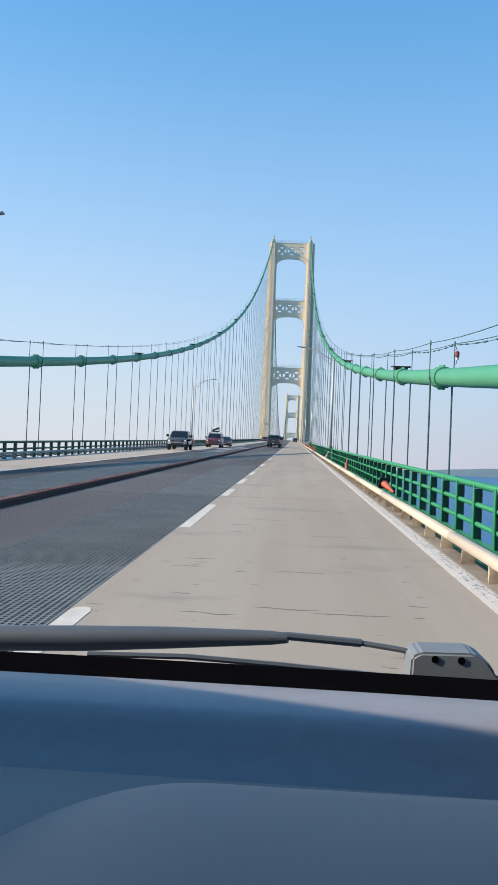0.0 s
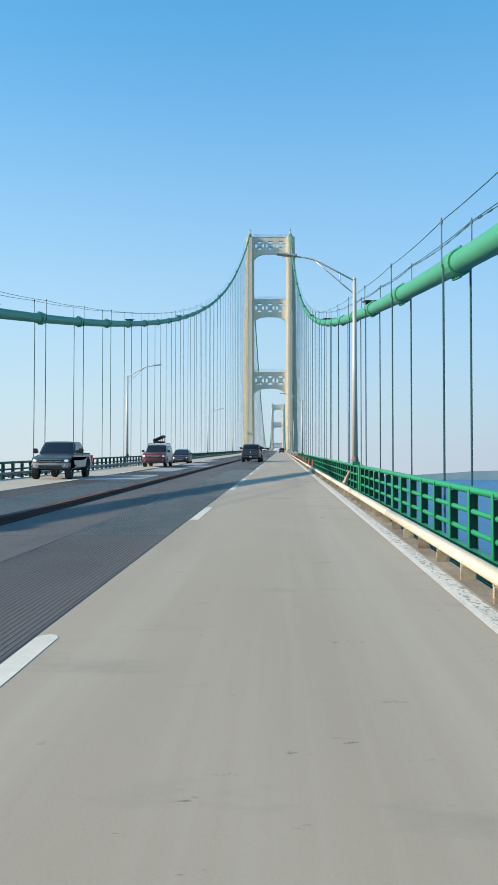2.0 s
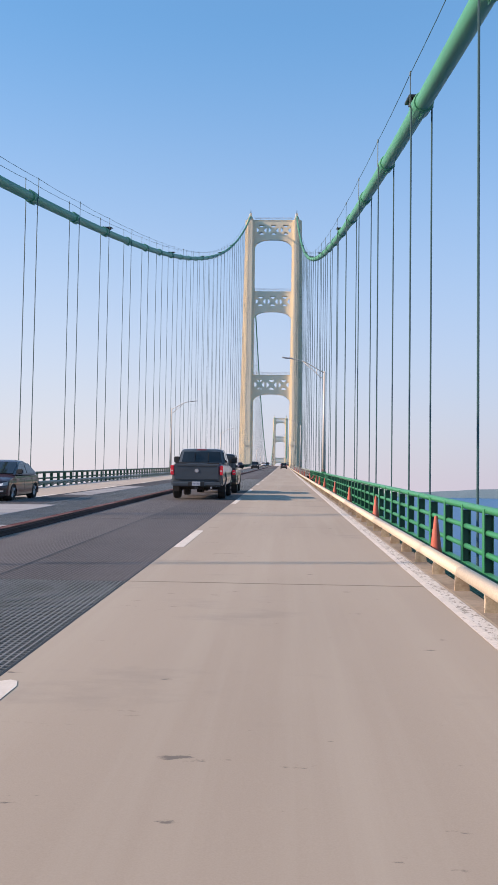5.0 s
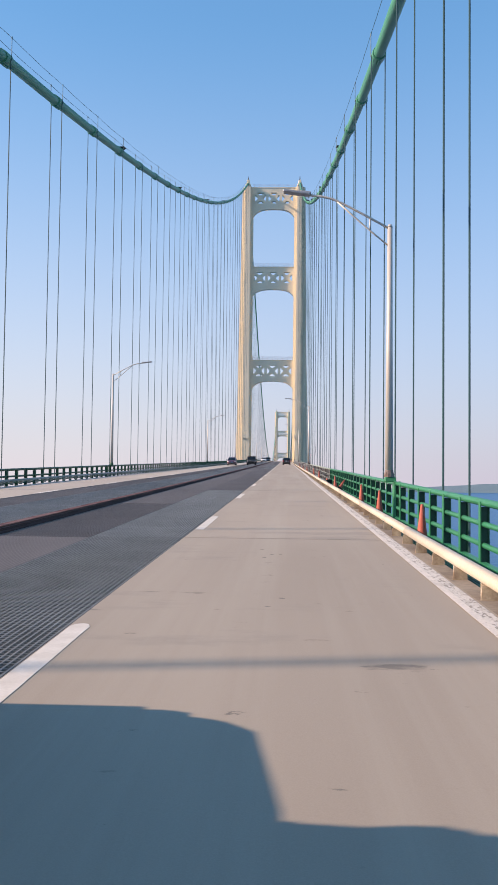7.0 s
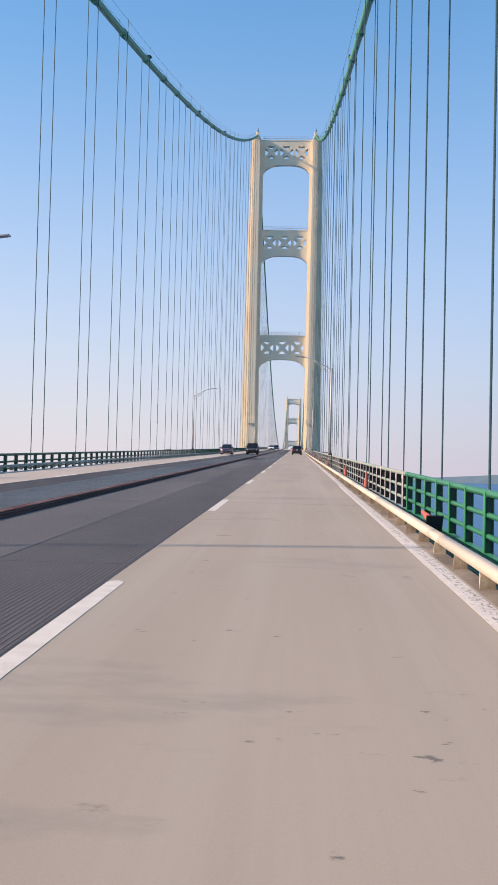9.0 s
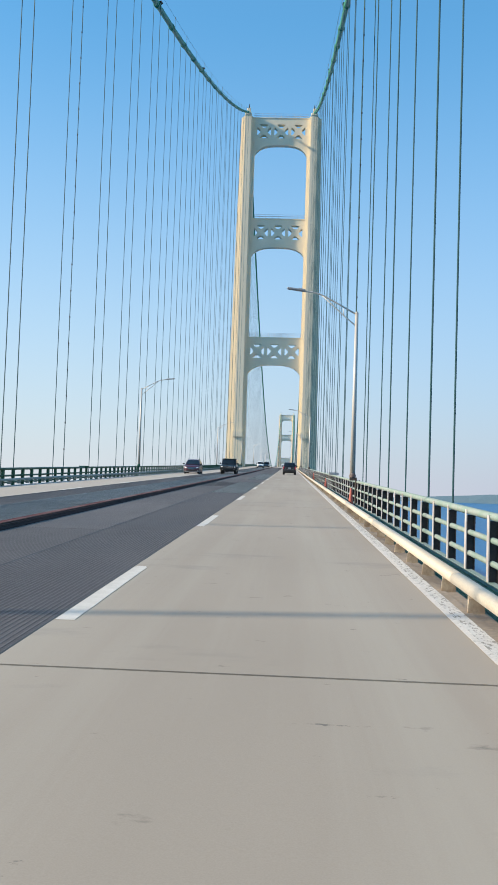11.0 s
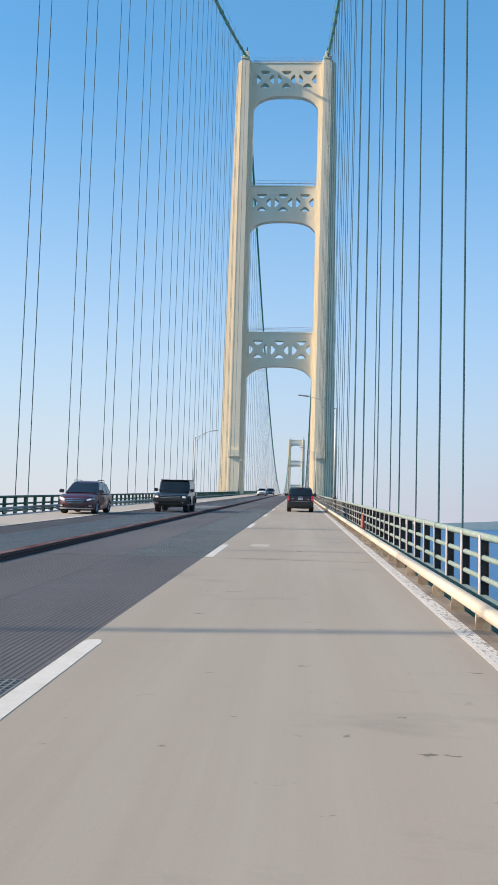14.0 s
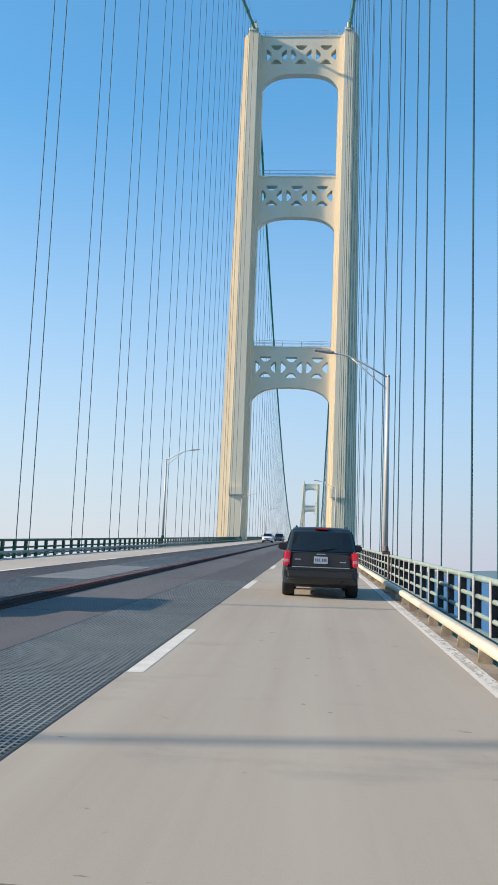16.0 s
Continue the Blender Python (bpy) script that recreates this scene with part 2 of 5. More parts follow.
WALKWAY = mat("walkway_mesh", (0.11, 0.24, 0.15), 0.7, other=(0.1, 0.1, 0.07), scale=4, amount=0.8)


def paint(name, color):
    m = mat(name, color, 0.38, 0.0, grain=0.03, amount=0.15, scale=1.5, spec=0.4)
    m.node_tree.nodes["Principled BSDF"].inputs["Coat Weight"].default_value = 0.6
    return m


CHARCOAL = paint("paint_charcoal", (0.018, 0.024, 0.03))
SLATE = paint("paint_slate", (0.05, 0.068, 0.086))
BLACK_CAR = paint("paint_black", (0.012, 0.014, 0.016))
GREY_CAR = paint("paint_dark_grey", (0.05, 0.06, 0.066))
MAROON = paint("paint_maroon", (0.13, 0.018, 0.025))
PLUM = paint("paint_plum", (0.034, 0.014, 0.02))
WINE = paint("paint_wine", (0.068, 0.011, 0.023))
SILVER = paint("paint_silver", (0.3, 0.31, 0.33))
WHITE_CAR = paint("paint_white", (0.7, 0.71, 0.72))

# open water with short waves
WATER = bpy.data.materials.new("lake_water")
WATER.use_nodes = True
wt = WATER.node_tree
wb = wt.nodes["Principled BSDF"]
wb.inputs["Base Color"].default_value = (0.007, 0.115, 0.27, 1)
wb.inputs["Roughness"].default_value = 0.35
wb.inputs["Specular IOR Level"].default_value = 0.3
wb.inputs["IOR"].default_value = 1.33
wc = wt.nodes.new("ShaderNodeTexCoord")
w1 = wt.nodes.new("ShaderNodeTexNoise")
w1.inputs["Scale"].default_value, w1.inputs["Detail"].default_value = 0.12, 8
wt.links.new(wc.outputs["Object"], w1.inputs["Vector"])
wbp = wt.nodes.new("ShaderNodeBump")
wbp.inputs["Strength"].default_value, wbp.inputs["Distance"].default_value = 0.6, 1.2
wt.links.new(w1.outputs["Fac"], wbp.inputs["Height"])
wt.links.new(wbp.outputs[0], wb.inputs["Normal"])
# the blue haze over the far shore is mixed into its base colours
HILLS = mat("hazed_far_woods", (0.13, 0.2, 0.24), 1.0, other=(0.17, 0.24, 0.28), scale=0.004, amount=0.8, spec=0.0)


# ---- mesh helpers ----
def box(bm, x0, x1, y0, y1, z0, z1):
    v = [bm.verts.new((x, y, z)) for z in (z0, z1) for y in (y0, y1) for x in (x0, x1)]
    for f in ((0, 2, 3, 1), (4, 5, 7, 6), (0, 1, 5, 4), (2, 6, 7, 3), (1, 3, 7, 5), (0, 4, 6, 2)):
        bm.faces.new([v[i] for i in f])
    return v


def tube(bm, points, radius, sides=8, caps=True):
    """A round bar along a list of points."""
    points = [Vector(p) for p in points]
    rings = []
    for i, p in enumerate(points):
        d = (points[min(i + 1, len(points) - 1)] - points[max(i - 1, 0)]).normalized()
        a = d.orthogonal().normalized() if abs(d.z) > 0.9 else d.cross(Vector((0, 0, 1))).normalized()
        b = d.cross(a)
        r = radius[i] if isinstance(radius, (list, tuple)) else radius
        rings.append([bm.verts.new(p + r * (math.cos(k * 2 * math.pi / sides) * a + math.sin(k * 2 * math.pi / sides) * b)) for k in range(sides)])
    for r0, r1 in zip(rings, rings[1:]):
        for k in range(sides):
            bm.faces.new((r0[k], r0[(k + 1) % sides], r1[(k + 1) % sides], r1[k]))
    if caps:
        bm.faces.new(rings[0][::-1])
        bm.faces.new(rings[-1])


def prism(bm, loop, y0, y1, skew=None):
    """An (x, z) outline carried along the roadway between two places."""
    n = 2 if y1 <= TOWER_Y + 1 else max(2, int((y1 - y0) / 25))
    if y1 - y0 > 40 and n == 2:
        n = max(2, int((y1 - y0) / 60))
    ys = [y0 + (y1 - y0) * i / (n - 1) for i in range(n)]
    rings = [[bm.verts.new((x, y, deck(y) + z)) for x, z in loop] for y in ys]
    for r0, r1 in zip(rings, rings[1:]):
        for k in range(len(loop)):
            j = (k + 1) % len(loop)
            bm.faces.new((r0[k], r1[k], r1[j], r0[j]))
    bm.faces.new(rings[0])
    bm.faces.new(rings[-1][::-1])


def rect(x0, x1, z0, z1):
    return [(x0, z0), (x1, z0), (x1, z1), (x0, z1)]


def ring_loop(cx, cz, r, n=8):
    return [(cx + r * math.cos(2 * math.pi * k / n), cz + r * math.sin(2 * math.pi * k / n)) for k in range(n)]


def mesh_of(bm, name, smooth=False):
    bmesh.ops.recalc_face_normals(bm, faces=bm.faces)
    me = bpy.data.meshes.new(name)
    bm.to_mesh(me)
    bm.free()
    if smooth:
        me.shade_smooth()
    if smooth == "angle":
        me.set_sharp_from_angle(angle=radians(32))
    return me


def part(name, bm, material, parent=None, label="", smooth=False, m=None):
    me = bm if isinstance(bm, bpy.types.Mesh) else mesh_of(bm, name, smooth)
    if not me.materials:
        me.materials.append(material)
    ob = new(name, me)
    ob.parent = parent
    if m is not None:
        ob.matrix_basis = m
    if label:
        ob["label"] = label
    return ob


def rounded(bm, offset=0.03, segments=2):
    bmesh.ops.bevel(bm, geom=bm.edges[:], offset=offset, segments=segments, affect="EDGES", clamp_overlap=True)


def rounded_sharp(bm, offset=0.03, segments=2, angle=0.5):
    """Bevels only the edges where two faces meet at a clear angle."""
    bmesh.ops.recalc_face_normals(bm, faces=bm.faces)
    sharp = [e for e in bm.edges if len(e.link_faces) == 2 and e.calc_face_angle(0) > angle]
    bmesh.ops.bevel(bm, geom=sharp, offset=offset, segments=segments, affect="EDGES", clamp_overlap=True)


def plate_with_holes(bm, outer, holes, y0, y1):
    """A flat plate in x and z, with real openings through it, between two depths."""
    loops = [outer, *holes]
    tris = geometry.tessellate_polygon([[Vector((x, z, 0)) for x, z in lp] for lp in loops])
    flat = [p for lp in loops for p in lp]
    front = [bm.verts.new((x, y0, z)) for x, z in flat]
    back = [bm.verts.new((x, y1, z)) for x, z in flat]
    for a, b, c in tris:
        bm.faces.new((front[a], front[b], front[c]))
        bm.faces.new((back[c], back[b], back[a]))
    at = 0
    for lp in loops:
        for k in range(len(lp)):
            i, j = at + k, at + (k + 1) % len(lp)
            bm.faces.new((front[i], front[j], back[j], back[i]))
        at += len(lp)


def empty(name, m=None, **tags):
    ob = new(name)
    if m is not None:
        ob.matrix_basis = m
    return tagged(ob, **tags)


START, END, FAR = -75.0, 450.0, 1600.0
HALF, GRATE, DASH_X, EDGE_X = 7.62, 3.89, 3.985, 7.27
RAIL_X, CABLE_X = 8.95, 10.6

# ---- water, distance ----
bm = bmesh.new()
for k in range(1):
    v = [bm.verts.new(p) for p in ((-4990, -2500, 0), (4990, -2500, 0), (4990, 4950, 0), (-4990, 4950, 0))]
    bm.faces.new(v)
water = part("water", bm, WATER, m=pose(0, 0, -46))
tagged(water, "blue rippled open lake water far below the bridge", "water", kind="structure")
bm = bmesh.new()
low, top = [], []
for i in range(161):
    a = radians(-78 + 176 * i / 160)
    r = 4700
    x, y = r * math.sin(a), r * math.cos(a)
    east = math.degrees(a)
    h = 6 + 4 * noise.noise(Vector((i * 0.11, 0, 0))) + 3 * noise.noise(Vector((i * 0.7, 3, 0)))
    if east > 5:
        h += 44 * math.exp(-(((east - 15) / 7) ** 2)) + 18 * math.exp(-(((east - 40) / 14) ** 2))
    low.append(bm.verts.new((x, y, -1)))
    top.append(bm.verts.new((x * 1.01, y * 1.01, h)))
for i in range(160):
    bm.faces.new((low[i], low[i + 1], top[i + 1], top[i]))
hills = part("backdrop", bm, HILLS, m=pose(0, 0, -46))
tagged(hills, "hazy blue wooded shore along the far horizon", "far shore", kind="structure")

# ---- roadway ----
floor = empty("road", label="four lane bridge roadway, concrete outer lanes and steel grating inner lanes", category="road", kind="structure")
SLAB = 11.31
panel_ys = [1.3 + SLAB * k for k in range(-9, 12)] + [137.02 + 11.27 * k for k in range(27)]
# every concrete slab spans two grating panels
slab_ys = [1.3 + 22.62 * k for k in range(-5, 6)] + [137.02 + 22.54 * k for k in range(14)] + [442.4]


def fitted(y):
    """Fits a grating panel to the slightly shorter pitch of the later sections."""
    return Matrix.Diagonal((1, 11.27 / SLAB if y > 137 else 1.0, 1, 1))


LONG_SLAB = 22.54
near_slab = bmesh.new()
box(near_slab, GRATE, EDGE_X + 0.24, 0.018, LONG_SLAB - 0.018, -0.25, 0.0)
near_me = mesh_of(near_slab, "slab")
far_slab = bmesh.new()
box(far_slab, -HALF, -GRATE, 0.018, LONG_SLAB - 0.018, -0.25, 0.0)
far_me = mesh_of(far_slab, "far_slab")
for y, after in zip(slab_ys, slab_ys[1:]):
    m = pose(0, y, deck(y), tilt((y + after) / 2)) @ Matrix.Diagonal((1, (after - y) / LONG_SLAB, 1, 1))
    part("slab", near_me, CONCRETE, floor, m=m)
    part("slab", far_me, FAR_CONCRETE, floor, m=Matrix.Translation((0, 0, -0.07)) @ m)
bm = bmesh.new()
prism(bm, rect(GRATE, 7.7, -0.29, -0.06), START - 30, 442.4)
prism(bm, rect(-7.8, -GRATE, -0.29, -0.09), START - 30, 442.4)
part("slab_bed", bm, KERB, floor)
bm = bmesh.new()
prism(bm, rect(EDGE_X + 0.241, 7.73, -0.28, -0.004), START - 30, 442.4)
part("kerb_strip", bm, KERB, floor, "dirty concrete strip under the guard beam")
bm = bmesh.new()
prism(bm, rect(GRATE, HALF, -0.28, 0.0), 442.5, FAR)
prism(bm, rect(-HALF, -GRATE, -0.28, 0.0), 442.5, FAR)
prism(bm, rect(-GRATE, GRATE, -0.28, -0.01), 442.5, FAR)
part("far_roadway", bm, FAR_CONCRETE, floor)

# lane lines
bm = bmesh.new()
n = 10
outline = []
for i in range(n + 1):
    outline.append((0.082 + 0.006 * noise.noise(Vector((i * 1.7, 0, 0))), -3.86 + 3.72 * i / n))
outline += [(0.05, -0.03), (0.0, 0.0), (-0.06, -0.04)]
for i in range(n, -1, -1):
    outline.append((-0.082 + 0.006 * noise.noise(Vector((i * 1.7, 5, 0))), -3.86 + 3.72 * i / n))
lo = [bm.verts.new((x, y, 0)) for x, y in outline]
hi = [bm.verts.new((x, y, 0.002)) for x, y in outline]
bm.faces.new(hi)
bm.faces.new(lo[::-1])
for k in range(len(outline)):
    j = (k + 1) % len(outline)
    bm.faces.new((lo[k], lo[j], hi[j], hi[k]))
dash_me = mesh_of(bm, "dash")
# far end and length; the first stretch is painted unevenly
dashes = [(-45.6, 3.4), (-34.8, 4.0), (-24.0, 4.6), (-18.4, 2.8), (-12.4, 3.3), (-5.8, 3.4), (-2.2, 0.9), (5.1, 3.6), (19.4, 3.7), (32.4, 3.9), (39.5, 3.4), (50.2, 3.6)]
dashes += [(64.53, 4.14), (76.9, 3.6)] + [(65.86 + 13.53 * k, 3.9) for k in range(2, 10)] + [(198.87 + 13.75 * k, 3.98) for k in range(19)]
for y, long in dashes:
    part("lane_dash", dash_me, WHITE_LINE, floor, m=pose(DASH_X, y, deck(y) + 0.002, tilt(y)) @ Matrix.Diagonal((1, long / 3.86, 1, 1)))
for k in range(-8, 28):
    y = 55.9 + 13.53 * k
    part("lane_dash", dash_me, WHITE_LINE, floor, m=pose(-DASH_X - 0.1, y, deck(y) - 0.064, tilt(y)) @ Matrix.Diagonal((1.5, 1, 1, 1)))
for x0, x1, x2, y0, y1 in ((-0.01, 0.065, 0.2, START - 30, 170), (0.045, 0.1, 0.235, 170, END)):
    bm = bmesh.new()
    prism(bm, rect(EDGE_X + x0, EDGE_X + x1, 0.0005, 0.0025), y0, y1)
    part("edge_line", bm, CLEAN_LINE, floor, "worn white edge line")
    bm = bmesh.new()
    prism(bm, rect(EDGE_X + x1, EDGE_X + x2, 0.0005, 0.0022), y0, y1)
    part("edge_line", bm, WORN_LINE, floor, "older flaking white edge line")
bm = bmesh.new()
prism(bm, rect(EDGE_X + 0.237, 7.6, -0.003, 0.003), 170, END)
part("edge_dirt", bm, KERB, floor, "packed brown dirt beside the edge line")
bm = bmesh.new()
prism(bm, rect(-EDGE_X - 0.08, -EDGE_X + 0.08, -0.069, -0.064), START - 30, END)
part("edge_line", bm, WORN_LINE, floor)

# pale sealed strip across half the lane
bm = bmesh.new()
box(bm, -0.62, 0.62, -0.07, 0.07, 0.0003, 0.002)
part("sealed_strip", bm, FAR_CONCRETE, floor, "pale sealed strip across the lane", m=pose(6.58, 23.25, deck(23.25), tilt(23.25)))
bm = bmesh.new()
box(bm, -0.22, 0.22, -0.5, 0.5, 0.0003, 0.0015)
part("sealed_patch", bm, MORTAR, floor, "small pale repair patch in the lane", m=pose(4.82, 254.0, deck(254.0), tilt(254)))
def ragged(w, d, seed, n=14):
    """A thin uneven film, w wide and d long."""
    bm = bmesh.new()
    ring = []
    for i in range(n):
        a = i / n * 2 * math.pi
        r = 0.75 + 0.55 * noise.noise(Vector((math.cos(a) * 1.3, math.sin(a) * 1.3, seed * 3.7)))
        ring.append((math.cos(a) * r * w * 0.43, math.sin(a) * r * d * 0.43))
    lo = [bm.verts.new((px, py, 0.0003)) for px, py in ring]
    hi = [bm.verts.new((px * 0.93, py * 0.93, 0.0018)) for px, py in ring]
    bm.faces.new(hi)
    for i in range(n):
        j = (i + 1) % n
        bm.faces.new((lo[i], lo[j], hi[j], hi[i]))
    return bm


# damp stains beside the edge line
for x, y, w, d in ((6.85, 259.3, 0.5, 1.3), (6.75, 257.0, 0.7, 1.4), (7.0, 255.6, 0.35, 1.2)):
    part("stain", ragged(w, d, x * y, 30), STAIN, floor, m=pose(x, y, deck(y) - 0.0002, tilt(y)))
# small dark pits worn into the concrete
for seed, (x, y, w, d) in enumerate(((5.79, 252.2, 0.22, 0.12), (4.58, 133.57, 0.12, 0.1), (4.4, 132.2, 0.16, 0.1), (4.37, 129.93, 0.1, 0.08), (5.28, 112.55, 0.08, 0.08), (5.44, 111.88, 0.09, 0.08), (5.56, 111.87, 0.08, 0.06), (5.34, 111.48, 0.08, 0.12), (5.67, 59.27, 0.12, 0.08), (5.54, 56.59, 0.1, 0.08), (5.25, 56.15, 0.14, 0.06), (4.32, 61.56, 0.1, 0.12), (5.6, 107.93, 0.1, 0.08), (5.47, 107.42, 0.09, 0.08), (6.5, 16.4, 0.13, 0.12), (4.7, 15.7, 0.1, 0.08), (6.32, 40.05, 0.2, 0.1), (6.34, 38.82, 0.26, 0.1), (6.5, 38.3, 0.16, 0.1), (6.48, 37.17, 0.24, 0.2), (6.65, 36.3, 0.22, 0.16), (6.78, 36.15, 0.12, 0.14), (6.34, 36.4, 0.16, 0.08), (6.33, 35.0, 0.26, 0.15), (6.66, 34.95, 0.25, 0.14), (6.83, 34.97, 0.12, 0.12), (5.75, 211.6, 0.16, 0.14), (6.8, 211.0, 0.12, 0.08), (5.93, 282.2, 0.14, 0.07), (5.64, 278.9, 0.09, 0.05), (5.62, 276.2, 0.05, 0.04), (5.83, 275.9, 0.06, 0.04))):
    bm = ragged(w, d, seed)
    part("pit_fill", bm, PIT, floor, m=pose(x, y, deck(y) + 0.0005, tilt(y)))

# ragged cracks and scuffs across the older slabs: middle, place along the lane, length
cracks = [(4.94, -34.8, 0.44), (5.55, -34.5, 0.54), (6.06, -34.6, 0.67), (4.61, -34.0, 0.21), (5.06, -32.6, 0.14), (5.68, -32.5, 0.6), (6.18, -32.3, 0.12), (4.52, -32.4, 0.28), (4.56, -31.8, 0.36), (5.12, -31.9, 0.09), (4.76, -27.8, 0.39), (5.21, -26.8, 0.58), (4.84, -29.0, 0.2), (6.07, -29.0, 0.74), (6.68, -29.0, 0.21), (6.64, -34.1, 0.19), (6.59, -34.6, 0.1), (6.71, -32.8, 0.1)]
cracks += [(4.08, -29.4, 0.32), (5.23, -18.6, 0.46), (5.68, -19.1, 0.23), (4.51, -23.6, 0.16), (5.76, -23.7, 0.09), (6.7, -23.6, 0.15), (6.48, -24.8, 0.1), (5.04, -24.8, 0.16), (4.98, -15.5, 0.29), (5.26, 41.7, 0.21), (5.26, 40.6, 0.19), (4.2, 44.9, 0.51), (4.76, 35.3, 0.13)]
for seed, (x, y, long) in enumerate(cracks):
    bm = bmesh.new()
    n = max(6, int(long / 0.035))
    far_edge, near_edge = [], []
    for i in range(n + 1):
        f = i / n
        drift = 0.06 * noise.noise(Vector((f * 2.1, seed * 5.3, 0))) + 0.02 * noise.noise(Vector((f * 11, seed, 2)))
        thick = (0.012 + 0.022 * abs(noise.noise(Vector((f * 9, seed * 2.7, 7))))) * min(1.0, 5 * f + 0.1, 5 * (1 - f) + 0.1)
        px = x + (f - 0.5) * long
        far_edge.append(bm.verts.new((px, drift + thick, 0.0012)))
        near_edge.append(bm.verts.new((px, drift - thick, 0.0012)))
    for i in range(n):
        bm.faces.new((near_edge[i], near_edge[i + 1], far_edge[i + 1], far_edge[i]))
    part("crack", bm, PIT, floor, m=pose(0, y, deck(y), tilt(y)))

# short rows of chipped slots where the joint was repaired
for y, x0, x1 in ((0.05, 6.46, 6.7), (0.03, 6.8, 7.02), (-1.15, 6.47, 6.69), (-1.2, 6.8, 7.04), (-3.8, 5.98, 6.14), (-4.68, 6.93, 7.03), (23.2, 5.3, 6.1)):
    bm = bmesh.new()
    x = x0
    while x < x1:
        w = 0.025 + 0.02 * abs(noise.noise(Vector((x * 9, y, 0))))
        d = 0.03 + 0.02 * noise.noise(Vector((x * 7, y, 4)))
        box(bm, x, x + w, -d, d, 0.0003, 0.0016)
        x += w + 0.012
    part("repair_slot", bm, PIT, floor, m=pose(0, y, deck(y) + 0.0004, tilt(y)))

# low steel median with stepped sides, set a little off the middle
bm = bmesh.new()
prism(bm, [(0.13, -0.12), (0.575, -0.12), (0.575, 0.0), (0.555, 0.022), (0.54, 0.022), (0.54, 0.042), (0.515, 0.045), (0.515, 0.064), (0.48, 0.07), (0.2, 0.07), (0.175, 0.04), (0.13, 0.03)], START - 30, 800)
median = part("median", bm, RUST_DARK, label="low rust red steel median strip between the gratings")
tagged(median, category="median", kind="structure")
y = START - 30
while y < 560:
    bm = bmesh.new()
    prism(bm, rect(0.2, 0.38, 0.071, 0.079), y + 0.02, y + 5.635)
    part("median_cap", bm, RUST, median, "flaking rust red plate on the median")
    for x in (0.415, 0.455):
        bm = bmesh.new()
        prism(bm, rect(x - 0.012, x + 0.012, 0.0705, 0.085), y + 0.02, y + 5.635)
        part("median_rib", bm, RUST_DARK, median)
    y += 5.655


# steel grating, panel by panel
def grate_mesh(name, width, length, step, row, deep, sunk):
    """Bars along the road and rows of cross bars; sunk is how far the cross bars lie below the top."""
    bm = bmesh.new()
    n = int(width / step)
    for i in range(n + 1):
        x = i * width / n
        box(bm, x - 0.0075, x + 0.0075, 0, length, -deep, 0)
    n = int(length / row)
    for i in range(n + 1):
        y = i * length / n
        box(bm, 0, width, y - 0.0085, y + 0.0085, -0.05, -sunk)
    return mesh_of(bm, name)


SEAM = 2.3
LONG = SLAB - 0.04
wide_in, near_in, far_in = GRATE - SEAM - 0.04, SEAM - 0.64, SEAM + 0.09
open_outer = grate_mesh("grating_open", wide_in, LONG, 0.052, 0.074, 0.09, 0.0006)
worn_outer = grate_mesh("grating_worn", wide_in, LONG, 0.052, 0.074, 0.09, 0.003)
worn_inner = grate_mesh("grating_inner", near_in, LONG, 0.052, 0.074, 0.08, 0.004)
opposite_inner = grate_mesh("grating_opposite", far_in, LONG, 0.052, 0.074, 0.08, 0.004)


def fill_mesh(width, top):
    bm = bmesh.new()
    box(bm, 0, width, 0, LONG, -0.075, -top)
    return mesh_of(bm, "grating_fill")


fill_inner, fill_outer, fill_far = fill_mesh(near_in, 0.0015), fill_mesh(wide_in, 0.003), fill_mesh(far_in, 0.005)
# stretches of the near lane: pale panels, open weathered panels; the rest is clogged with dark grit
PALE = ((-22, -5), (125, 128), (215, 217), (249, 251))
OPEN = ((-80, -22), (12, 69), (102, 125), (226, 229), (260, 290))
for y in panel_ys:
    a = tilt(y + 5)
    pale, bare = (any(a0 <= y < b0 for a0, b0 in ranges) for ranges in (PALE, OPEN))
    clear = pale or bare
    outer = part("grating_panel", open_outer if clear else worn_outer, LIGHT_GRATE if pale else STEEL_GRATE if bare else DARK_GRATE, floor, m=pose(SEAM + 0.02, y + 0.02, deck(y), a) @ fitted(y))
    if not clear:
        part("grating_fill", fill_outer, DARK_FILL, outer)
    inner = part("grating_panel", worn_inner, DARK_GRATE, floor, m=pose(0.6, y + 0.02, deck(y) - 0.015, a) @ fitted(y))
    if not 110 < y < 120 and not 226 < y < 229:
        part("grating_fill", fill_inner, DARK_FILL, inner)
    far_outer = part("grating_panel", worn_outer, STEEL_GRATE, floor, m=pose(-GRATE + 0.02, y + 0.02, deck(y) - 0.06, a) @ fitted(y))
    far_inner = part("grating_panel", opposite_inner, STEEL_GRATE, floor, m=pose(-SEAM + 0.02, y + 0.02, deck(y) - 0.045, a) @ fitted(y))
    part("grating_fill", fill_outer, FAR_FILL, far_outer)
    part("grating_fill", fill_far, FAR_FILL, far_inner)
bm = bmesh.new()
for x in (SEAM, GRATE - 0.012):
    prism(bm, rect(x - 0.011, x + 0.011, -0.2, -0.003), START - 30, END)
part("grating_seam", bm, IRON, floor)
bm = bmesh.new()
for x in (-SEAM, -GRATE):
    prism(bm, rect(x - 0.019, x + 0.019, -0.2, -0.052), START - 30, END)
part("grating_seam", bm, FAR_FILL, floor)
bm = bmesh.new()
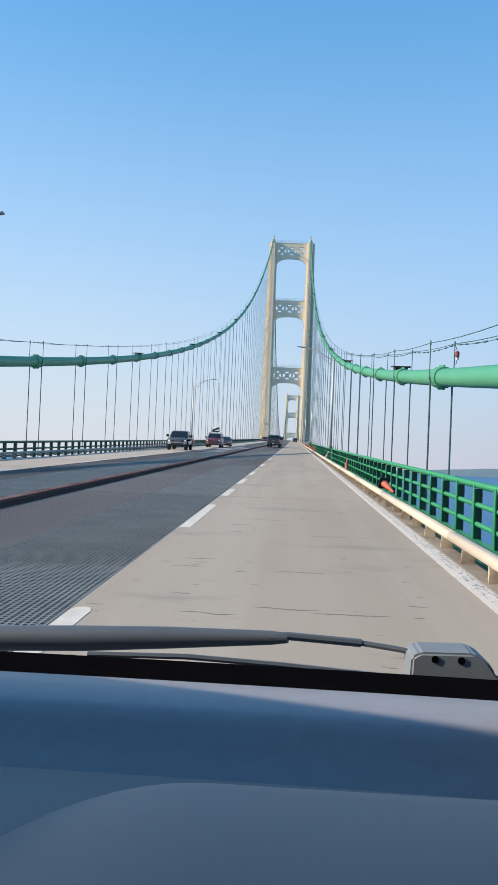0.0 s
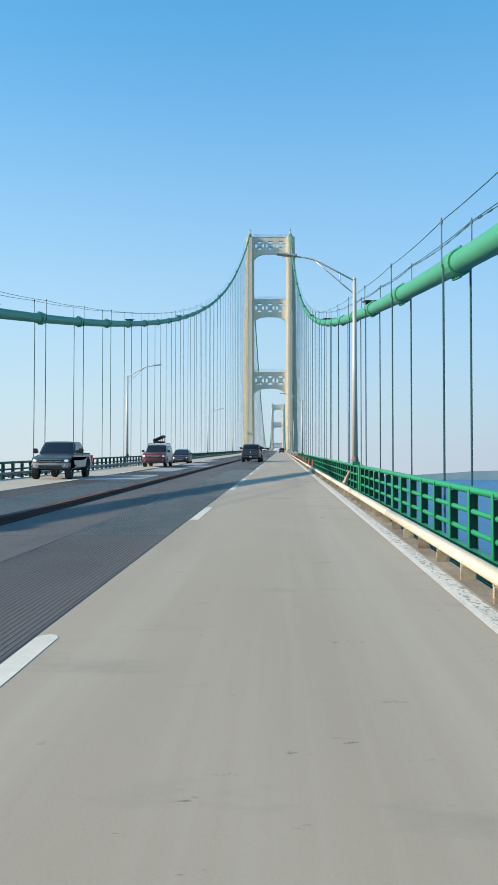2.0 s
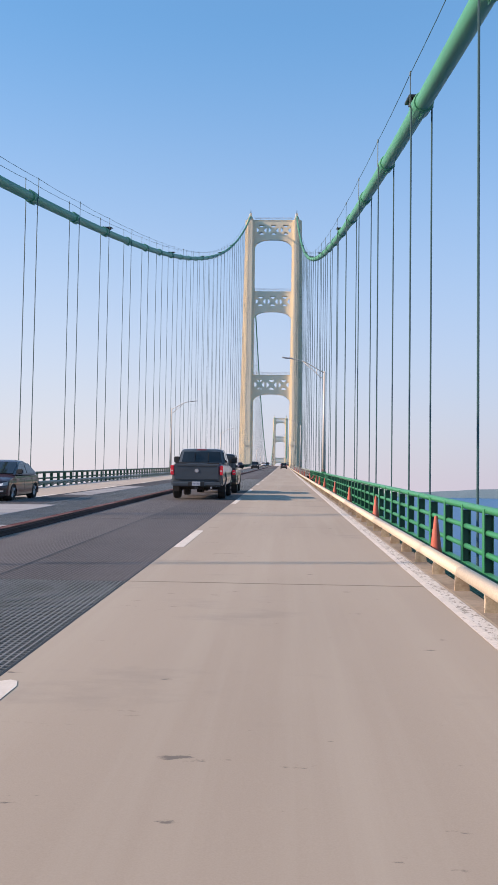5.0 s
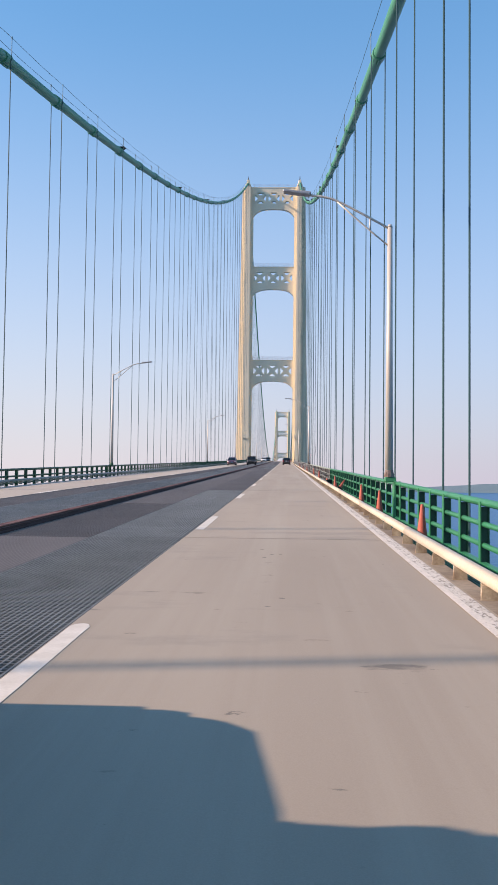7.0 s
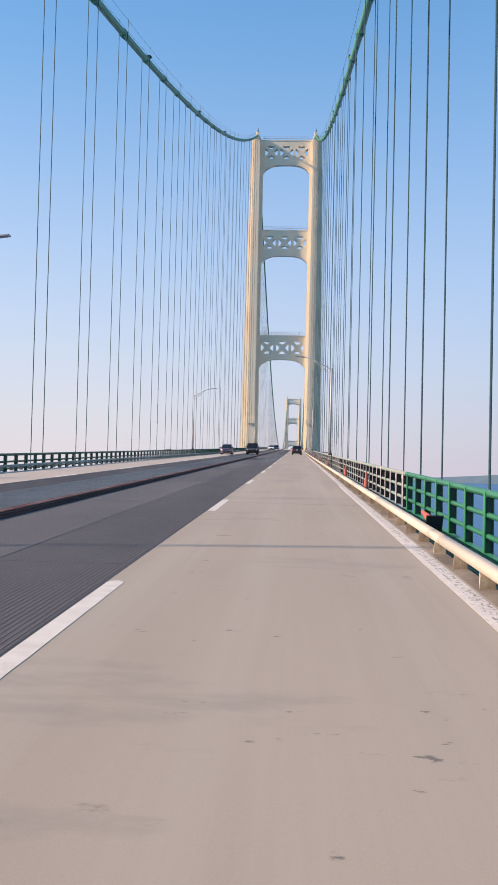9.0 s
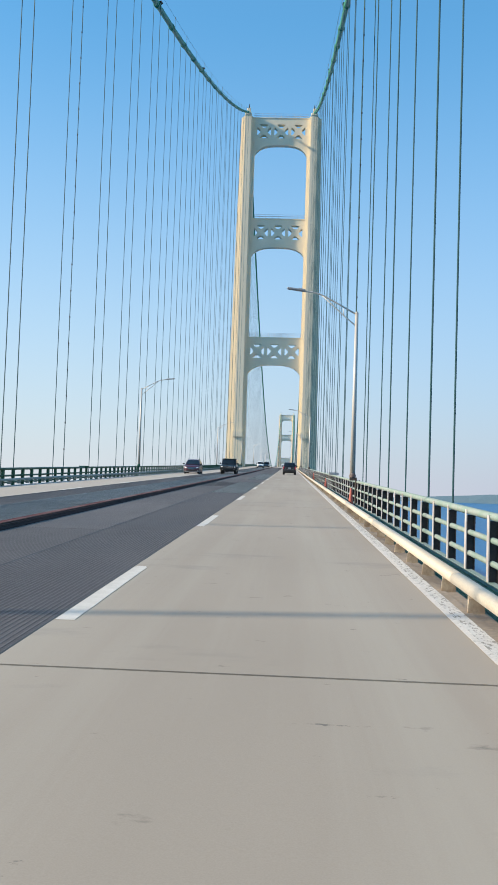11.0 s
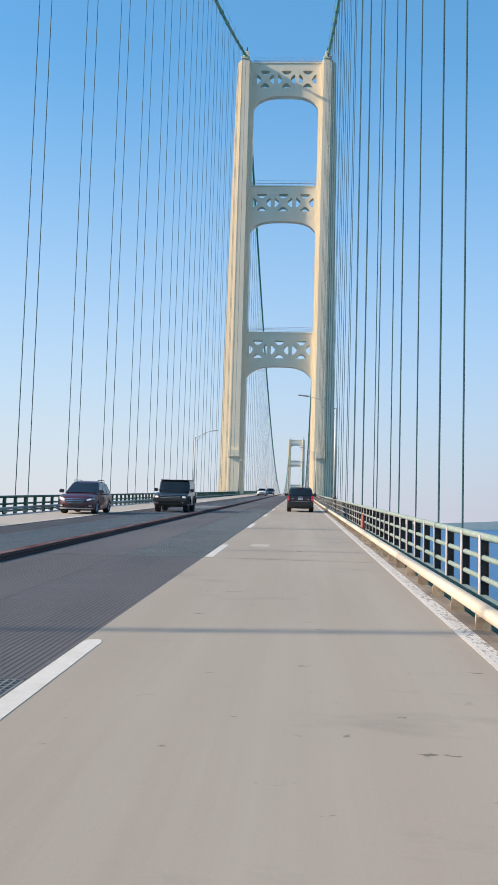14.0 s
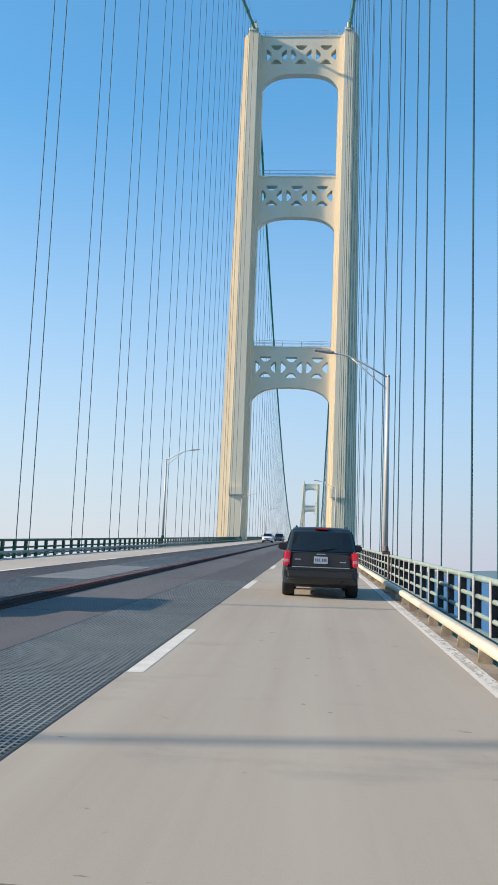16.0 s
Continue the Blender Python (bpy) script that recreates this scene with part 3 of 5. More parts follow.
for x in (-3.1, -1.3, 1.3, 3.1):
    prism(bm, rect(x - 0.12, x + 0.12, -0.75, -0.13), START - 30, 560)
for x in (-7.2, 7.2, -5.5, 5.5):
    prism(bm, rect(x - 0.2, x + 0.2, -1.6, -0.62), START - 30, FAR)
for y in panel_ys:
    box(bm, -11, 11, y - 0.25, y + 0.25, deck(y) - 2.9, deck(y) - 1.7)
    box(bm, -8, 8, y - 0.2, y + 0.2, deck(y) - 1.72, deck(y) - 0.8)
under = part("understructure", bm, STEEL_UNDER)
tagged(under, "dark green stringers and floor beams beneath the gratings", "bridge framing", kind="structure")
bm = bmesh.new()
for s in (-1, 1):
    for z in (-11.5, -2.6):
        prism(bm, rect(s * CABLE_X - 0.4, s * CABLE_X + 0.4, z, z + 0.9), START - 30, FAR)
    for k in range(150):
        y = START + k * SLAB
        tube(bm, [(s * CABLE_X, y, deck(y) - 11), (s * CABLE_X, y + SLAB / 2, deck(y + SLAB / 2) - 2.3)], 0.3, 4)
        tube(bm, [(s * CABLE_X, y + SLAB / 2, deck(y + SLAB / 2) - 2.3), (s * CABLE_X, y + SLAB, deck(y + SLAB) - 11)], 0.3, 4)
truss = part("stiffening_truss", bm, GREEN_SHADED)
tagged(truss, "green steel stiffening truss hanging under the cables", "truss", kind="structure")

# light patches in the opposite grating lane
bm = bmesh.new()
for y0, y1, x0, x1 in ((55, 65.2, -3.4, -1.3), (68.5, 78, -1.95, 0.1), (78.6, 87.2, -3.5, -1.6), (40, 47, -3.7, -1.0), (96, 110, -3.6, -2.4)):
    prism(bm, rect(x0, x1, -0.09, -0.036), y0, y1)
part("filled_patch", bm, LIGHT_FILL, floor, "pale concrete filled patches in the grating")
bm = bmesh.new()
prism(bm, rect(-2.2, -0.5, -0.09, -0.036), 293, 303)
part("filled_patch", bm, GREY_FILL, floor, "faded grey filled patch in the grating")

# ---- railings ----
POST = 1.7


def railing(side, web, flange, pipe, y_a, y_b, name, label):
    """Steel railing on one side: posts with a deep web, three pipes and a bottom channel."""
    s = side
    x = s * RAIL_X
    top = empty(name, label=label, category="railing", kind="structure")
    bm = bmesh.new()
    prism(bm, ring_loop(x - s * 0.02, 0.66, 0.065), y_a, y_b)
    part("top_pipe", bm, pipe, top, smooth=True)
    for z in (0.3, -0.05):
        bm = bmesh.new()
        prism(bm, ring_loop(x - s * 0.02, z, 0.05), y_a, y_b)
        part("pipe", bm, pipe, top, smooth=True)
    bm = bmesh.new()
    prism(bm, rect(min(x - s * 0.1, x + s * 0.02), max(x - s * 0.1, x + s * 0.02), -0.43, -0.325), y_a, y_b)
    part("bottom_channel", bm, pipe, top)
    b1, b2 = bmesh.new(), bmesh.new()
    a, b = sorted((x - s * 0.077, x + s * 0.05))
    box(b1, a, b, -0.012, 0.012, -0.52, 0.6)
    a, b = sorted((x + s * 0.05, x + s * 0.065))
    box(b1, a, b, -0.05, 0.05, -0.52, 0.6)
    a, b = sorted((x - s * 0.095, x - s * 0.078))
    box(b2, a, b, -0.07, 0.07, -0.52, 0.69)
    m1, m2 = mesh_of(b1, "post_web"), mesh_of(b2, "post")
    y = y_a + 0.4
    while y < y_b:
        p = part("post", m2, flange, top, m=pose(0, y, deck(y), 0))
        part("post_web", m1, web, p)
        y += POST
    return top


PAINT_END = 164.0
# webs and the whole far railing have their shade put into the green
railing(1, GREEN_SHADED, GREEN, GREEN, START, PAINT_END, "railing_right", "freshly painted bright green steel pipe railing")
railing(1, PRIMER, PALE_POST, FADED, PAINT_END + 0.02, 432, "railing_right", "weathered railing with faded pipes and brown posts")
railing(-1, GREEN_SHADED, GREEN_SHADED, GREEN_SHADED, START, 432, "railing_left", "green steel pipe railing along the far side, shade put into its colour")
bm = bmesh.new()
for s in (-1, 1):
    for z in (0.66, 0.31, -0.01, -0.42):
        prism(bm, ring_loop(s * RAIL_X, z, 0.055, 4), 432.05, FAR)
    y = 432.5
    while y < 900:
        z = deck(y)
        box(bm, s * RAIL_X - 0.05, s * RAIL_X + 0.3, y - 0.05, y + 0.05, z - 0.5, z + 0.6)
        y += POST
far_rail = part("far_railings", bm, FADED_FAR)
tagged(far_rail, "green railings running on past the tower", "railing", kind="stuff")

# guard beam on stub brackets
for s, m, mb, lab in ((1, YELLOW, YELLOW_RUST, "cream yellow rounded steel guard beam, chipped and rusty"), (-1, LEFT_BEAM_SHADED, LEFT_BEAM_SHADED, "grey green steel guard beam on the far side, coloured as its shaded side")):
    beam = empty("guard_rail", label=lab, category="guard rail", kind="structure")
    cx = s * 7.66
    loop = [(-0.07, 0.149), (-0.05, 0.135), (0.05, 0.135), (0.07, 0.149), (0.08, 0.195), (0.07, 0.233), (0.04, 0.253), (-0.04, 0.253), (-0.07, 0.233), (-0.08, 0.195)]
    y = START
    k = 0
    while y < END:
        bm = bmesh.new()
        prism(bm, [(cx + px, pz) for px, pz in loop], y + 0.012, min(y + 9.0, END) - 0.012)
        part("beam", bm, m, beam, smooth=True)
        y += 9.0
    # face plate, side web and rear leg of one stub bracket
    pieces = []
    for name, x0, x1, y0, y1 in (("bracket", -0.1, 0.045, -0.075, -0.055), ("side_web", 0.018, 0.036, -0.055, 0.2), ("rear_leg", -0.05, 0.075, 0.2, 0.225)):
        bm = bmesh.new()
        a, b = sorted((cx + s * x0, cx + s * x1))
        box(bm, a, b, y0, y1, -0.02, 0.139)
        for v in bm.verts:
            if v.co.z < 0.05 and name == "bracket":
                v.co.x += -0.012 if v.co.x < cx else 0.012
        pieces.append(mesh_of(bm, name))
    y = START + 0.4
    while y < 345:
        p = part("bracket", pieces[0], mb, beam, m=pose(0, y, deck(y), 0))
        part("side_web", pieces[1], mb, p)
        part("rear_leg", pieces[2], m, p)
        y += 1.45
# green mesh walkway between guard beam and railing
bm = bmesh.new()
for i in range(15):
    box(bm, 0.06 * i - 0.006, 0.06 * i + 0.006, 0, 5.64, -0.035, 0)
for i in range(80):
    box(bm, 0, 0.84, 0.07 * i + 0.03, 0.07 * i + 0.042, -0.02, -0.002)
mesh_panel = mesh_of(bm, "walkway_panel")
for s in (-1, 1):
    walkway = empty("walkway", label="green steel mesh walkway below the guard beam", category="walkway", kind="structure")
    y = START
    while y < 345:
        part("walkway_panel", mesh_panel, WALKWAY, walkway, m=pose(7.76 if s > 0 else -8.6, y, deck(y) - 0.23, tilt(y + 2.8)))
        y += 5.655
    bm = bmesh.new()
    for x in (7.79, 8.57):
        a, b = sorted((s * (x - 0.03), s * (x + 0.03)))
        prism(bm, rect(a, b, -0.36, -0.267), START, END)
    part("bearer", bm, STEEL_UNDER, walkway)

# ---- towers ----
BASE = deck(TOWER_Y)


def leg_plan(side, k):
    """Stepped outline of a tower leg; k runs from 0 at the roadway to 1 at the top."""
    mid = 10.36
    half = 1.28 - 0.3 * k
    out = 3.75 - 1.5 * k
    inn = 2.25 - 0.15 * k
    d = 4.4 - 0.9 * k
    pts = []
    for sx, reach in ((1, out), (-1, inn)):
        step = (reach - half) / 3
        row = [(half, -d), (half, -d + 0.8), (half + step, -d + 0.8), (half + step, -d + 1.5), (half + 2 * step, -d + 1.5), (half + 2 * step, -d + 2.2), (reach, -d + 2.2)]
        pts.append([(mid + sx * u, v) for u, v in row])
    right, left = pts
    loop = right + [(u, -v) for u, v in right[::-1]] + [(u, -v) for u, v in left] + left[::-1]
    return [(side * u, v) for u, v in loop]


def tower(y, label):
    top = empty("bridge_tower", pose(0, y, BASE), label=label, category="bridge tower")
    for s in (-1, 1):
        bm = bmesh.new()
        levels = [-57, 0, 28, 40, 66, 78, 97, 110.2]
        rings = []
        for z in levels:
            rings.append([bm.verts.new((u, v, z)) for u, v in leg_plan(s, max(0, min(1, z / 110)))])
        for r0, r1 in zip(rings, rings[1:]):
            for k in range(len(r0)):
                j = (k + 1) % len(r0)
                bm.faces.new((r0[k], r0[j], r1[j], r1[k]))
        bm.faces.new(rings[-1])
        leg = part("leg", bm, IVORY, top)
        for i in range(8):
            bm = bmesh.new()
            z = 14.0 + 12.6 * i
            k = z / 110
            half, d = 1.28 - 0.3 * k, 4.4 - 0.9 * k
            box(bm, s * 10.36 - half + 0.06, s * 10.36 + half - 0.06, -d - 0.018, -d + 0.1, z, z + 0.3)
            box(bm, s * 10.36 - half - 0.3, s * 10.36 - half + 0.02, -d + 0.775, -d + 0.9, z, z + 0.3)
            box(bm, s * 10.36 + half - 0.02, s * 10.36 + half + 0.3, -d + 0.775, -d + 0.9, z, z + 0.3)
            part("splice_plate", bm, IVORY, leg)
        bm = bmesh.new()
        box(bm, s * 10.36 - 1.05, s * 10.36 + 1.05, -3.7, 3.7, 110.2, 110.9)
        box(bm, s * 10.36 - 0.8, s * 10.36 + 0.8, -2.6, 2.6, 110.9, 111.6)
        box(bm, s * 10.36 - 0.55, s * 10.36 + 0.55, -1.8, 1.8, 111.6, 113.2)
        rounded(bm, 0.08, 1)
        part("saddle_housing", bm, IVORY, leg)
        bm = bmesh.new()
        tube(bm, [(s * 10.36, 0, 113.2), (s * 10.36, 0, 114.0), (s * 10.36, 0, 115.2)], [0.35, 0.2, 0.06], 8)
        part("beacon", bm, IRON, leg)
        bm = bmesh.new()
        box(bm, s * 10.36 - 1.62, s * 10.36 + 1.62, -5.0, -4.0, 8.8, 10.9)
        rounded(bm, 0.25, 2)
        part("bracket", bm, IVORY, leg)
    for z_top, crown, spring, wide in ((110.1, 101.5, 97.5, 8.35), (77.8, 68.9, 65.5, 8.3), (40.3, 31.9, 28.1, 8.25)):
        over = 0.6
        arch = []
        for i in range(41):
            u = -1 + 2 * i / 40
            x = wide * math.sin(u * math.pi / 2)
            z = spring + (crown - spring) * max(0.0, 1 - abs(math.sin(u * math.pi / 2)) ** 3.2) ** 0.55 * (0.9 + 0.1 * math.cos(u * math.pi / 2))
            arch.append((x, z))
        outer = [(-wide - over, z_top), (-wide - over, spring)] + arch + [(wide + over, spring), (wide + over, z_top)]
        cz = z_top - 4.15
        holes = []
        for cx in (-5.4, 0.0, 5.4):
            for q in range(4):
                a = q * math.pi / 2
                shape = [(-1.22, 2.12), (-1.05, 2.22), (1.05, 2.22), (1.22, 2.12), (1.18, 1.9), (0.5, 1.22), (0.32, 1.13), (-0.32, 1.13), (-0.5, 1.22), (-1.18, 1.9)]
                holes.append([(cx + u * math.cos(a) - v * math.sin(a), cz + u * math.sin(a) + v * math.cos(a)) for u, v in shape])
        bm = bmesh.new()
        plate_with_holes(bm, outer, holes, -1.25, 0.55)
        strut = part("cross_strut", bm, IVORY, top)
        bm = bmesh.new()
        box(bm, -8.9, 8.9, -1.4, 0.7, z_top, z_top + 0.22)
        part("top_plate", bm, IVORY, strut)
        bm = bmesh.new()
        for i in range(9):
            x = -8.0 + 2 * i
            box(bm, x - 0.03, x + 0.03, -1.29, -1.23, z_top + 0.22, z_top + 1.4)
            box(bm, x - 0.03, x + 0.03, 0.53, 0.59, z_top + 0.22, z_top + 1.4)
        for z in (0.8, 1.45):
            box(bm, -8.6, 8.6, -1.29, -1.23, z_top + z, z_top + z + 0.045)
            box(bm, -8.6, 8.6, 0.53, 0.59, z_top + z, z_top + z + 0.045)
        part("handrail", bm, PALE_POST, strut)
    return top


first = tower(TOWER_Y, "tall ivory steel suspension tower with three crossed struts")
second = copy_thing(first, pose(0, TOWER_Y + SPAN, BASE - 0.5))
second["label"] = "second ivory tower far off across the main span"

# ---- cables ----
SADDLE = 111.4


def cable_z(y):
    """Height of the cable's middle above the sea datum."""
    if y <= TOWER_Y:
        return deck(y) + 4.54 + 0.07904 * y + 0.0003578 * y * y
    u = (y - TOWER_Y - SPAN / 2) / (SPAN / 2)
    low = deck(TOWER_Y + SPAN / 2) + 4.0
    return low + (deck(TOWER_Y) + SADDLE - low) * u * u


def cable_x(y):
    """The cables draw in a little towards the tower saddles."""
    return CABLE_X - 0.22 * min(1.0, max(0.0, (y - 330) / 120)) if y <= TOWER_Y else 10.38


BAND, BAND_0 = 11.31, 12.06
bands = [BAND_0 + BAND * k for k in range(-7, 39)]
bands = [y for y in bands if y < TOWER_Y - 5]
band_bm = bmesh.new()
tube(band_bm, [(0, -0.55, 0), (0, -0.5, 0), (0, 0.5, 0), (0, 0.55, 0)], [0.36, 0.385, 0.385, 0.36], 16)
box(band_bm, -0.04, 0.04, -0.5, 0.5, -0.43, -0.34)
box(band_bm, -0.03, 0.03, -0.5, 0.5, 0.36, 0.44)
for yy in (-0.3, 0.0, 0.3):
    box(band_bm, -0.08, 0.08, yy - 0.03, yy + 0.03, -0.42, -0.38)
band_me = mesh_of(band_bm, "cable_band")
for s in (-1, 1):
    bm = bmesh.new()
    pts = []
    y = START - 20
    while y <= TOWER_Y + 0.1:
        pts.append((s * cable_x(y), y, cable_z(y)))
        y += 5
    tube(bm, pts, 0.31, 14)
    main = part("main_cable", bm, CABLE_GREEN, smooth=True)
    tagged(main, "thick green main suspension cable with clamped bands", "bridge cable")
    bm = bmesh.new()
    pts = [(s * 10.38, TOWER_Y + i * SPAN / 80, cable_z(TOWER_Y + i * SPAN / 80)) for i in range(81)]
    tube(bm, pts, 0.31, 10)
    part("main_span_cable", bm, CABLE_GREEN, main, smooth=True)
    for y in bands:
        a = math.degrees(math.atan2(cable_z(y + 0.5) - cable_z(y - 0.5), 1))
        part("cable_band", band_me, CABLE_GREEN, main, m=pose(s * cable_x(y), y, cable_z(y), a))
    for side in (-0.42, 0.42):
        bm = bmesh.new()
        for h in ((1.2, 0.014), (1.16, 0.012)) if s > 0 and side > 0 else ((1.2, 0.014),):
            pts = []
            for ya, yb in zip(bands, bands[1:]):
                for i in range(4):
                    f = i / 4
                    y = ya + (yb - ya) * f
                    sag = (0.1 if h[0] < 1.2 else 0.05) * 4 * f * (1 - f)
                    pts.append((s * cable_x(y) + side, y, cable_z(y) + h[0] - sag))
            tube(bm, pts, h[1], 5)
            if h[0] < 1.2:
                for p, q in zip(pts, pts[1:]):
                    if p[1] < 60:
                        for f in (0.15, 0.55):
                            tube(bm, [Vector(p).lerp(Vector(q), f), Vector(p).lerp(Vector(q), f + 0.16)], 0.028, 5)
        part("hand_rope", bm, ROPE_GREEN, main)
    bm = bmesh.new()
    tube(bm, [(0, 0, -0.1), (0, 0, 1.3)], 0.02, 5)
    tube(bm, [(0, 0, 1.12), (0, 0, 1.24)], 0.035, 5)
    post_me = mesh_of(bm, "rope_post")
    for y in bands:
        for side in (-0.42, 0.42):
            part("rope_post", post_me, ROPE_GREEN, main, m=pose(s * cable_x(y) + side, y, cable_z(y)))

# suspender ropes, a pair under each band
for s in (-1, 1):
    for y in bands:
        z0, z1 = deck(y) - 1.3, cable_z(y)
        bm = bmesh.new()
        tube(bm, [(s * (cable_x(y) - 0.38), y, z0), (s * (cable_x(y) - 0.38), y, z1)], 0.031, 6)
        pair = part("suspender", bm, ROPE_GREEN)
        tagged(pair, "pair of thin dark green vertical suspender ropes", "suspender", "suspenders of the side span")
        bm = bmesh.new()
        tube(bm, [(s * (cable_x(y) + 0.38), y, z0), (s * (cable_x(y) + 0.38), y, z1)], 0.031, 6)
        part("outer_rope", bm, ROPE_GREEN, pair)
bm = bmesh.new()
y = TOWER_Y + 11
while y < TOWER_Y + SPAN - 8:
    for s in (-1, 1):
        for o in (-0.38, 0.38):
            tube(bm, [(s * (10.38 + o), y, deck(y) - 1.3), (s * (10.38 + o), y, cable_z(y))], 0.032, 4, False)
    y += BAND
far_ropes = part("far_suspenders", bm, ROPE_GREEN)
tagged(far_ropes, "suspender ropes of the main span beyond the tower", "suspender", kind="stuff")

# dark lamp trays lying on the cables
for s in (-1, 1):
    for k in range(0, 10):
        y = BAND_0 + BAND * (4 * k - 1) + 1.0
        if y > 360:
            break
        bm = bmesh.new()
        box(bm, -0.42, 0.42, -0.62, 0.62, 0.42, 0.5)
        box(bm, -0.3, 0.3, -0.45, 0.45, 0.3, 0.42)
        tray = part("cable_light", bm, IRON, m=pose(s * CABLE_X, y, cable_z(y), math.degrees(math.atan2(cable_z(y + 0.5) - cable_z(y - 0.5), 1))))
        tagged(tray, "small dark tray light on top of the cable", "cable light", "cable lights")


# ---- lamp posts ----
def lamp_post(foot, flange):
    top = empty("street_lamp", label="tall grey metal street lamp with trussed arm on the railing", category="street lamp", group="street lamps along the bridge")
    bm = bmesh.new()
    box(bm, -0.13, 0.2, -0.13, 0.13, 0.72, 0.86)
    box(bm, 0.12, 0.2, -0.16, 0.16, -0.5, 0.74)
    box(bm, 0.28, 0.34, -0.16, 0.16, -0.5, 0.74)
    rounded(bm, 0.02, 1)
    part("pedestal", bm, foot, top)
    bm = bmesh.new()
    tube(bm, [(0, 0, 0.86), (0, 0, 0.95), (0, 0, 1.02), (0, 0, 1.07)], [0.15, 0.15, 0.13, 0.12], 12)
    for a in (45, 135, 225, 315):
        x, y = 0.13 * math.cos(radians(a)), 0.13 * math.sin(radians(a))
        tube(bm, [(x, y, 0.9), (x, y, 1.0)], 0.02, 6)
    part("base_flange", bm, flange, top)
    bm = bmesh.new()
    tube(bm, [(0, 0, 1.02), (0, 0, 8.38)], [0.118, 0.075], 14)
    tube(bm, [(0, 0, 8.38), (0, 0, 8.46)], [0.085, 0.05], 10)
    part("pole", bm, ALU, top, smooth=True)
    bm = bmesh.new()
    tube(bm, [(0, 0, 8.33), (-0.85, 0, 8.8), (-1.45, 0, 9.12), (-1.75, 0, 9.25), (-2.05, 0, 9.32), (-2.5, 0, 9.37)], 0.036, 8)
    tube(bm, [(0, 0, 7.78), (-0.6, 0, 8.28), (-1.1, 0, 8.72), (-1.6, 0, 9.17)], 0.026, 8)
    tube(bm, [(-0.6, 0, 8.29), (-0.6, 0, 8.66)], 0.022, 6)
    part("arm", bm, ALU, top, smooth=True)
    bm = bmesh.new()
    box(bm, -3.22, -2.42, -0.14, 0.14, 9.34, 9.42)
    box(bm, -2.7, -2.38, -0.09, 0.09, 9.39, 9.46)
    for v in bm.verts:
        v.co.z -= 0.13 * (v.co.x + 2.42)
    rounded(bm, 0.02, 1)
    part("lamp_head", bm, LED, top)
    return top


for ys, x, turn, foot in (
    ([-54.4, 34.9, 125.6], 8.7, 0, GREEN),
    ([216.6, 306.6, 396.8, 486.7, 577.0, 667.4, 757.7, 848.0], 8.7, 0, PRIMER),
    ([-9.5, 80.9, 171.8, 261.4, 353.1, 443.4, 533.7, 624.0, 714.4, 804.7], -8.8, 180, GREEN_SHADED),
):
    lamp = lamp_post(foot, PRIMER_POLE if x > 0 else foot)
    low = 0.0 if x > 0 else 0.12
    lamp.matrix_basis = pose(x, ys[0], deck(ys[0]) - low, 0, 0, turn)
    for y in ys[1:]:
        copy_thing(lamp, pose(x, y, deck(y) - low, 0, 0, turn))


# ---- traffic cones in the gap behind the guard beam ----
def cone(skin):
    top = empty("traffic_cone", label="faded orange traffic cone behind the guard beam", category="traffic cone", group="traffic cones")
    bm = bmesh.new()
    tube(bm, [(0, 0, 0.03), (0, 0, 0.06), (0, 0, 0.69), (0, 0, 0.71)], [0.118, 0.11, 0.032, 0.025], 16)
    part("body", bm, skin, top, smooth="angle")
    bm = bmesh.new()
    box(bm, -0.175, 0.175, -0.175, 0.175, 0, 0.035)
    rounded(bm, 0.012, 1)
    part("base", bm, RUBBER, top)
    return top


cones = [(5.6, 0, 0), (75, 0, 0), (85.2, 0, 0), (95.5, 0, 0), (106, 3, 0), (117.3, 0, 2), (125.4, 0, -3), (131.6, 0, 0), (145.0, 60, 20), (148.2, 6, 180), (172.0, 0, 0), (186, 0, 0), (213.0, 0, 0), (238.3, 0, 2), (269.0, 0, -2)]
cone_one = cone(ORANGE)
pale_one = cone(PALE_CONE)
pale_one["label"] = "bleached pale orange cone leaning on the green railing"
for i, (y, lean, turn) in enumerate(cones):
    lift = 0.001 * lean
    m = pose(8.4, y, deck(y) - 0.229 + lift, tilt(y)) @ pose(0, 0, 0, 0, 0, turn) @ pose(0, 0, 0, -lean * 0.4, lean * 0.7, 0)
    if i == 0:
        cone_one.matrix_basis = m
    else:
        c = copy_thing(cone_one, m)
        if lean > 10:
            c["label"] = "faded orange traffic cone tipped over against the railing"

tip = Vector((0.3, -0.75, -0.32))
fallen = copy_thing(cone_one, Matrix.Translation((8.3, -14.8, deck(-14.8) + 0.17)) @ tip.to_track_quat("Z", "Y").to_matrix().to_4x4())
fallen["label"] = "orange traffic cone fallen over, its black base against the railing"
away = copy_thing(cone_one, pose(8.42, 155.6, deck(155.6) - 0.07) @ pose(0, 0, 0, -72, 0, 12))
away["label"] = "orange traffic cone lying with its black base towards the traffic"
pale_one.matrix_basis = pose(8.4, 37.2, deck(37.2) - 0.2) @ pose(0, 0, 0, -8, 22, 0)

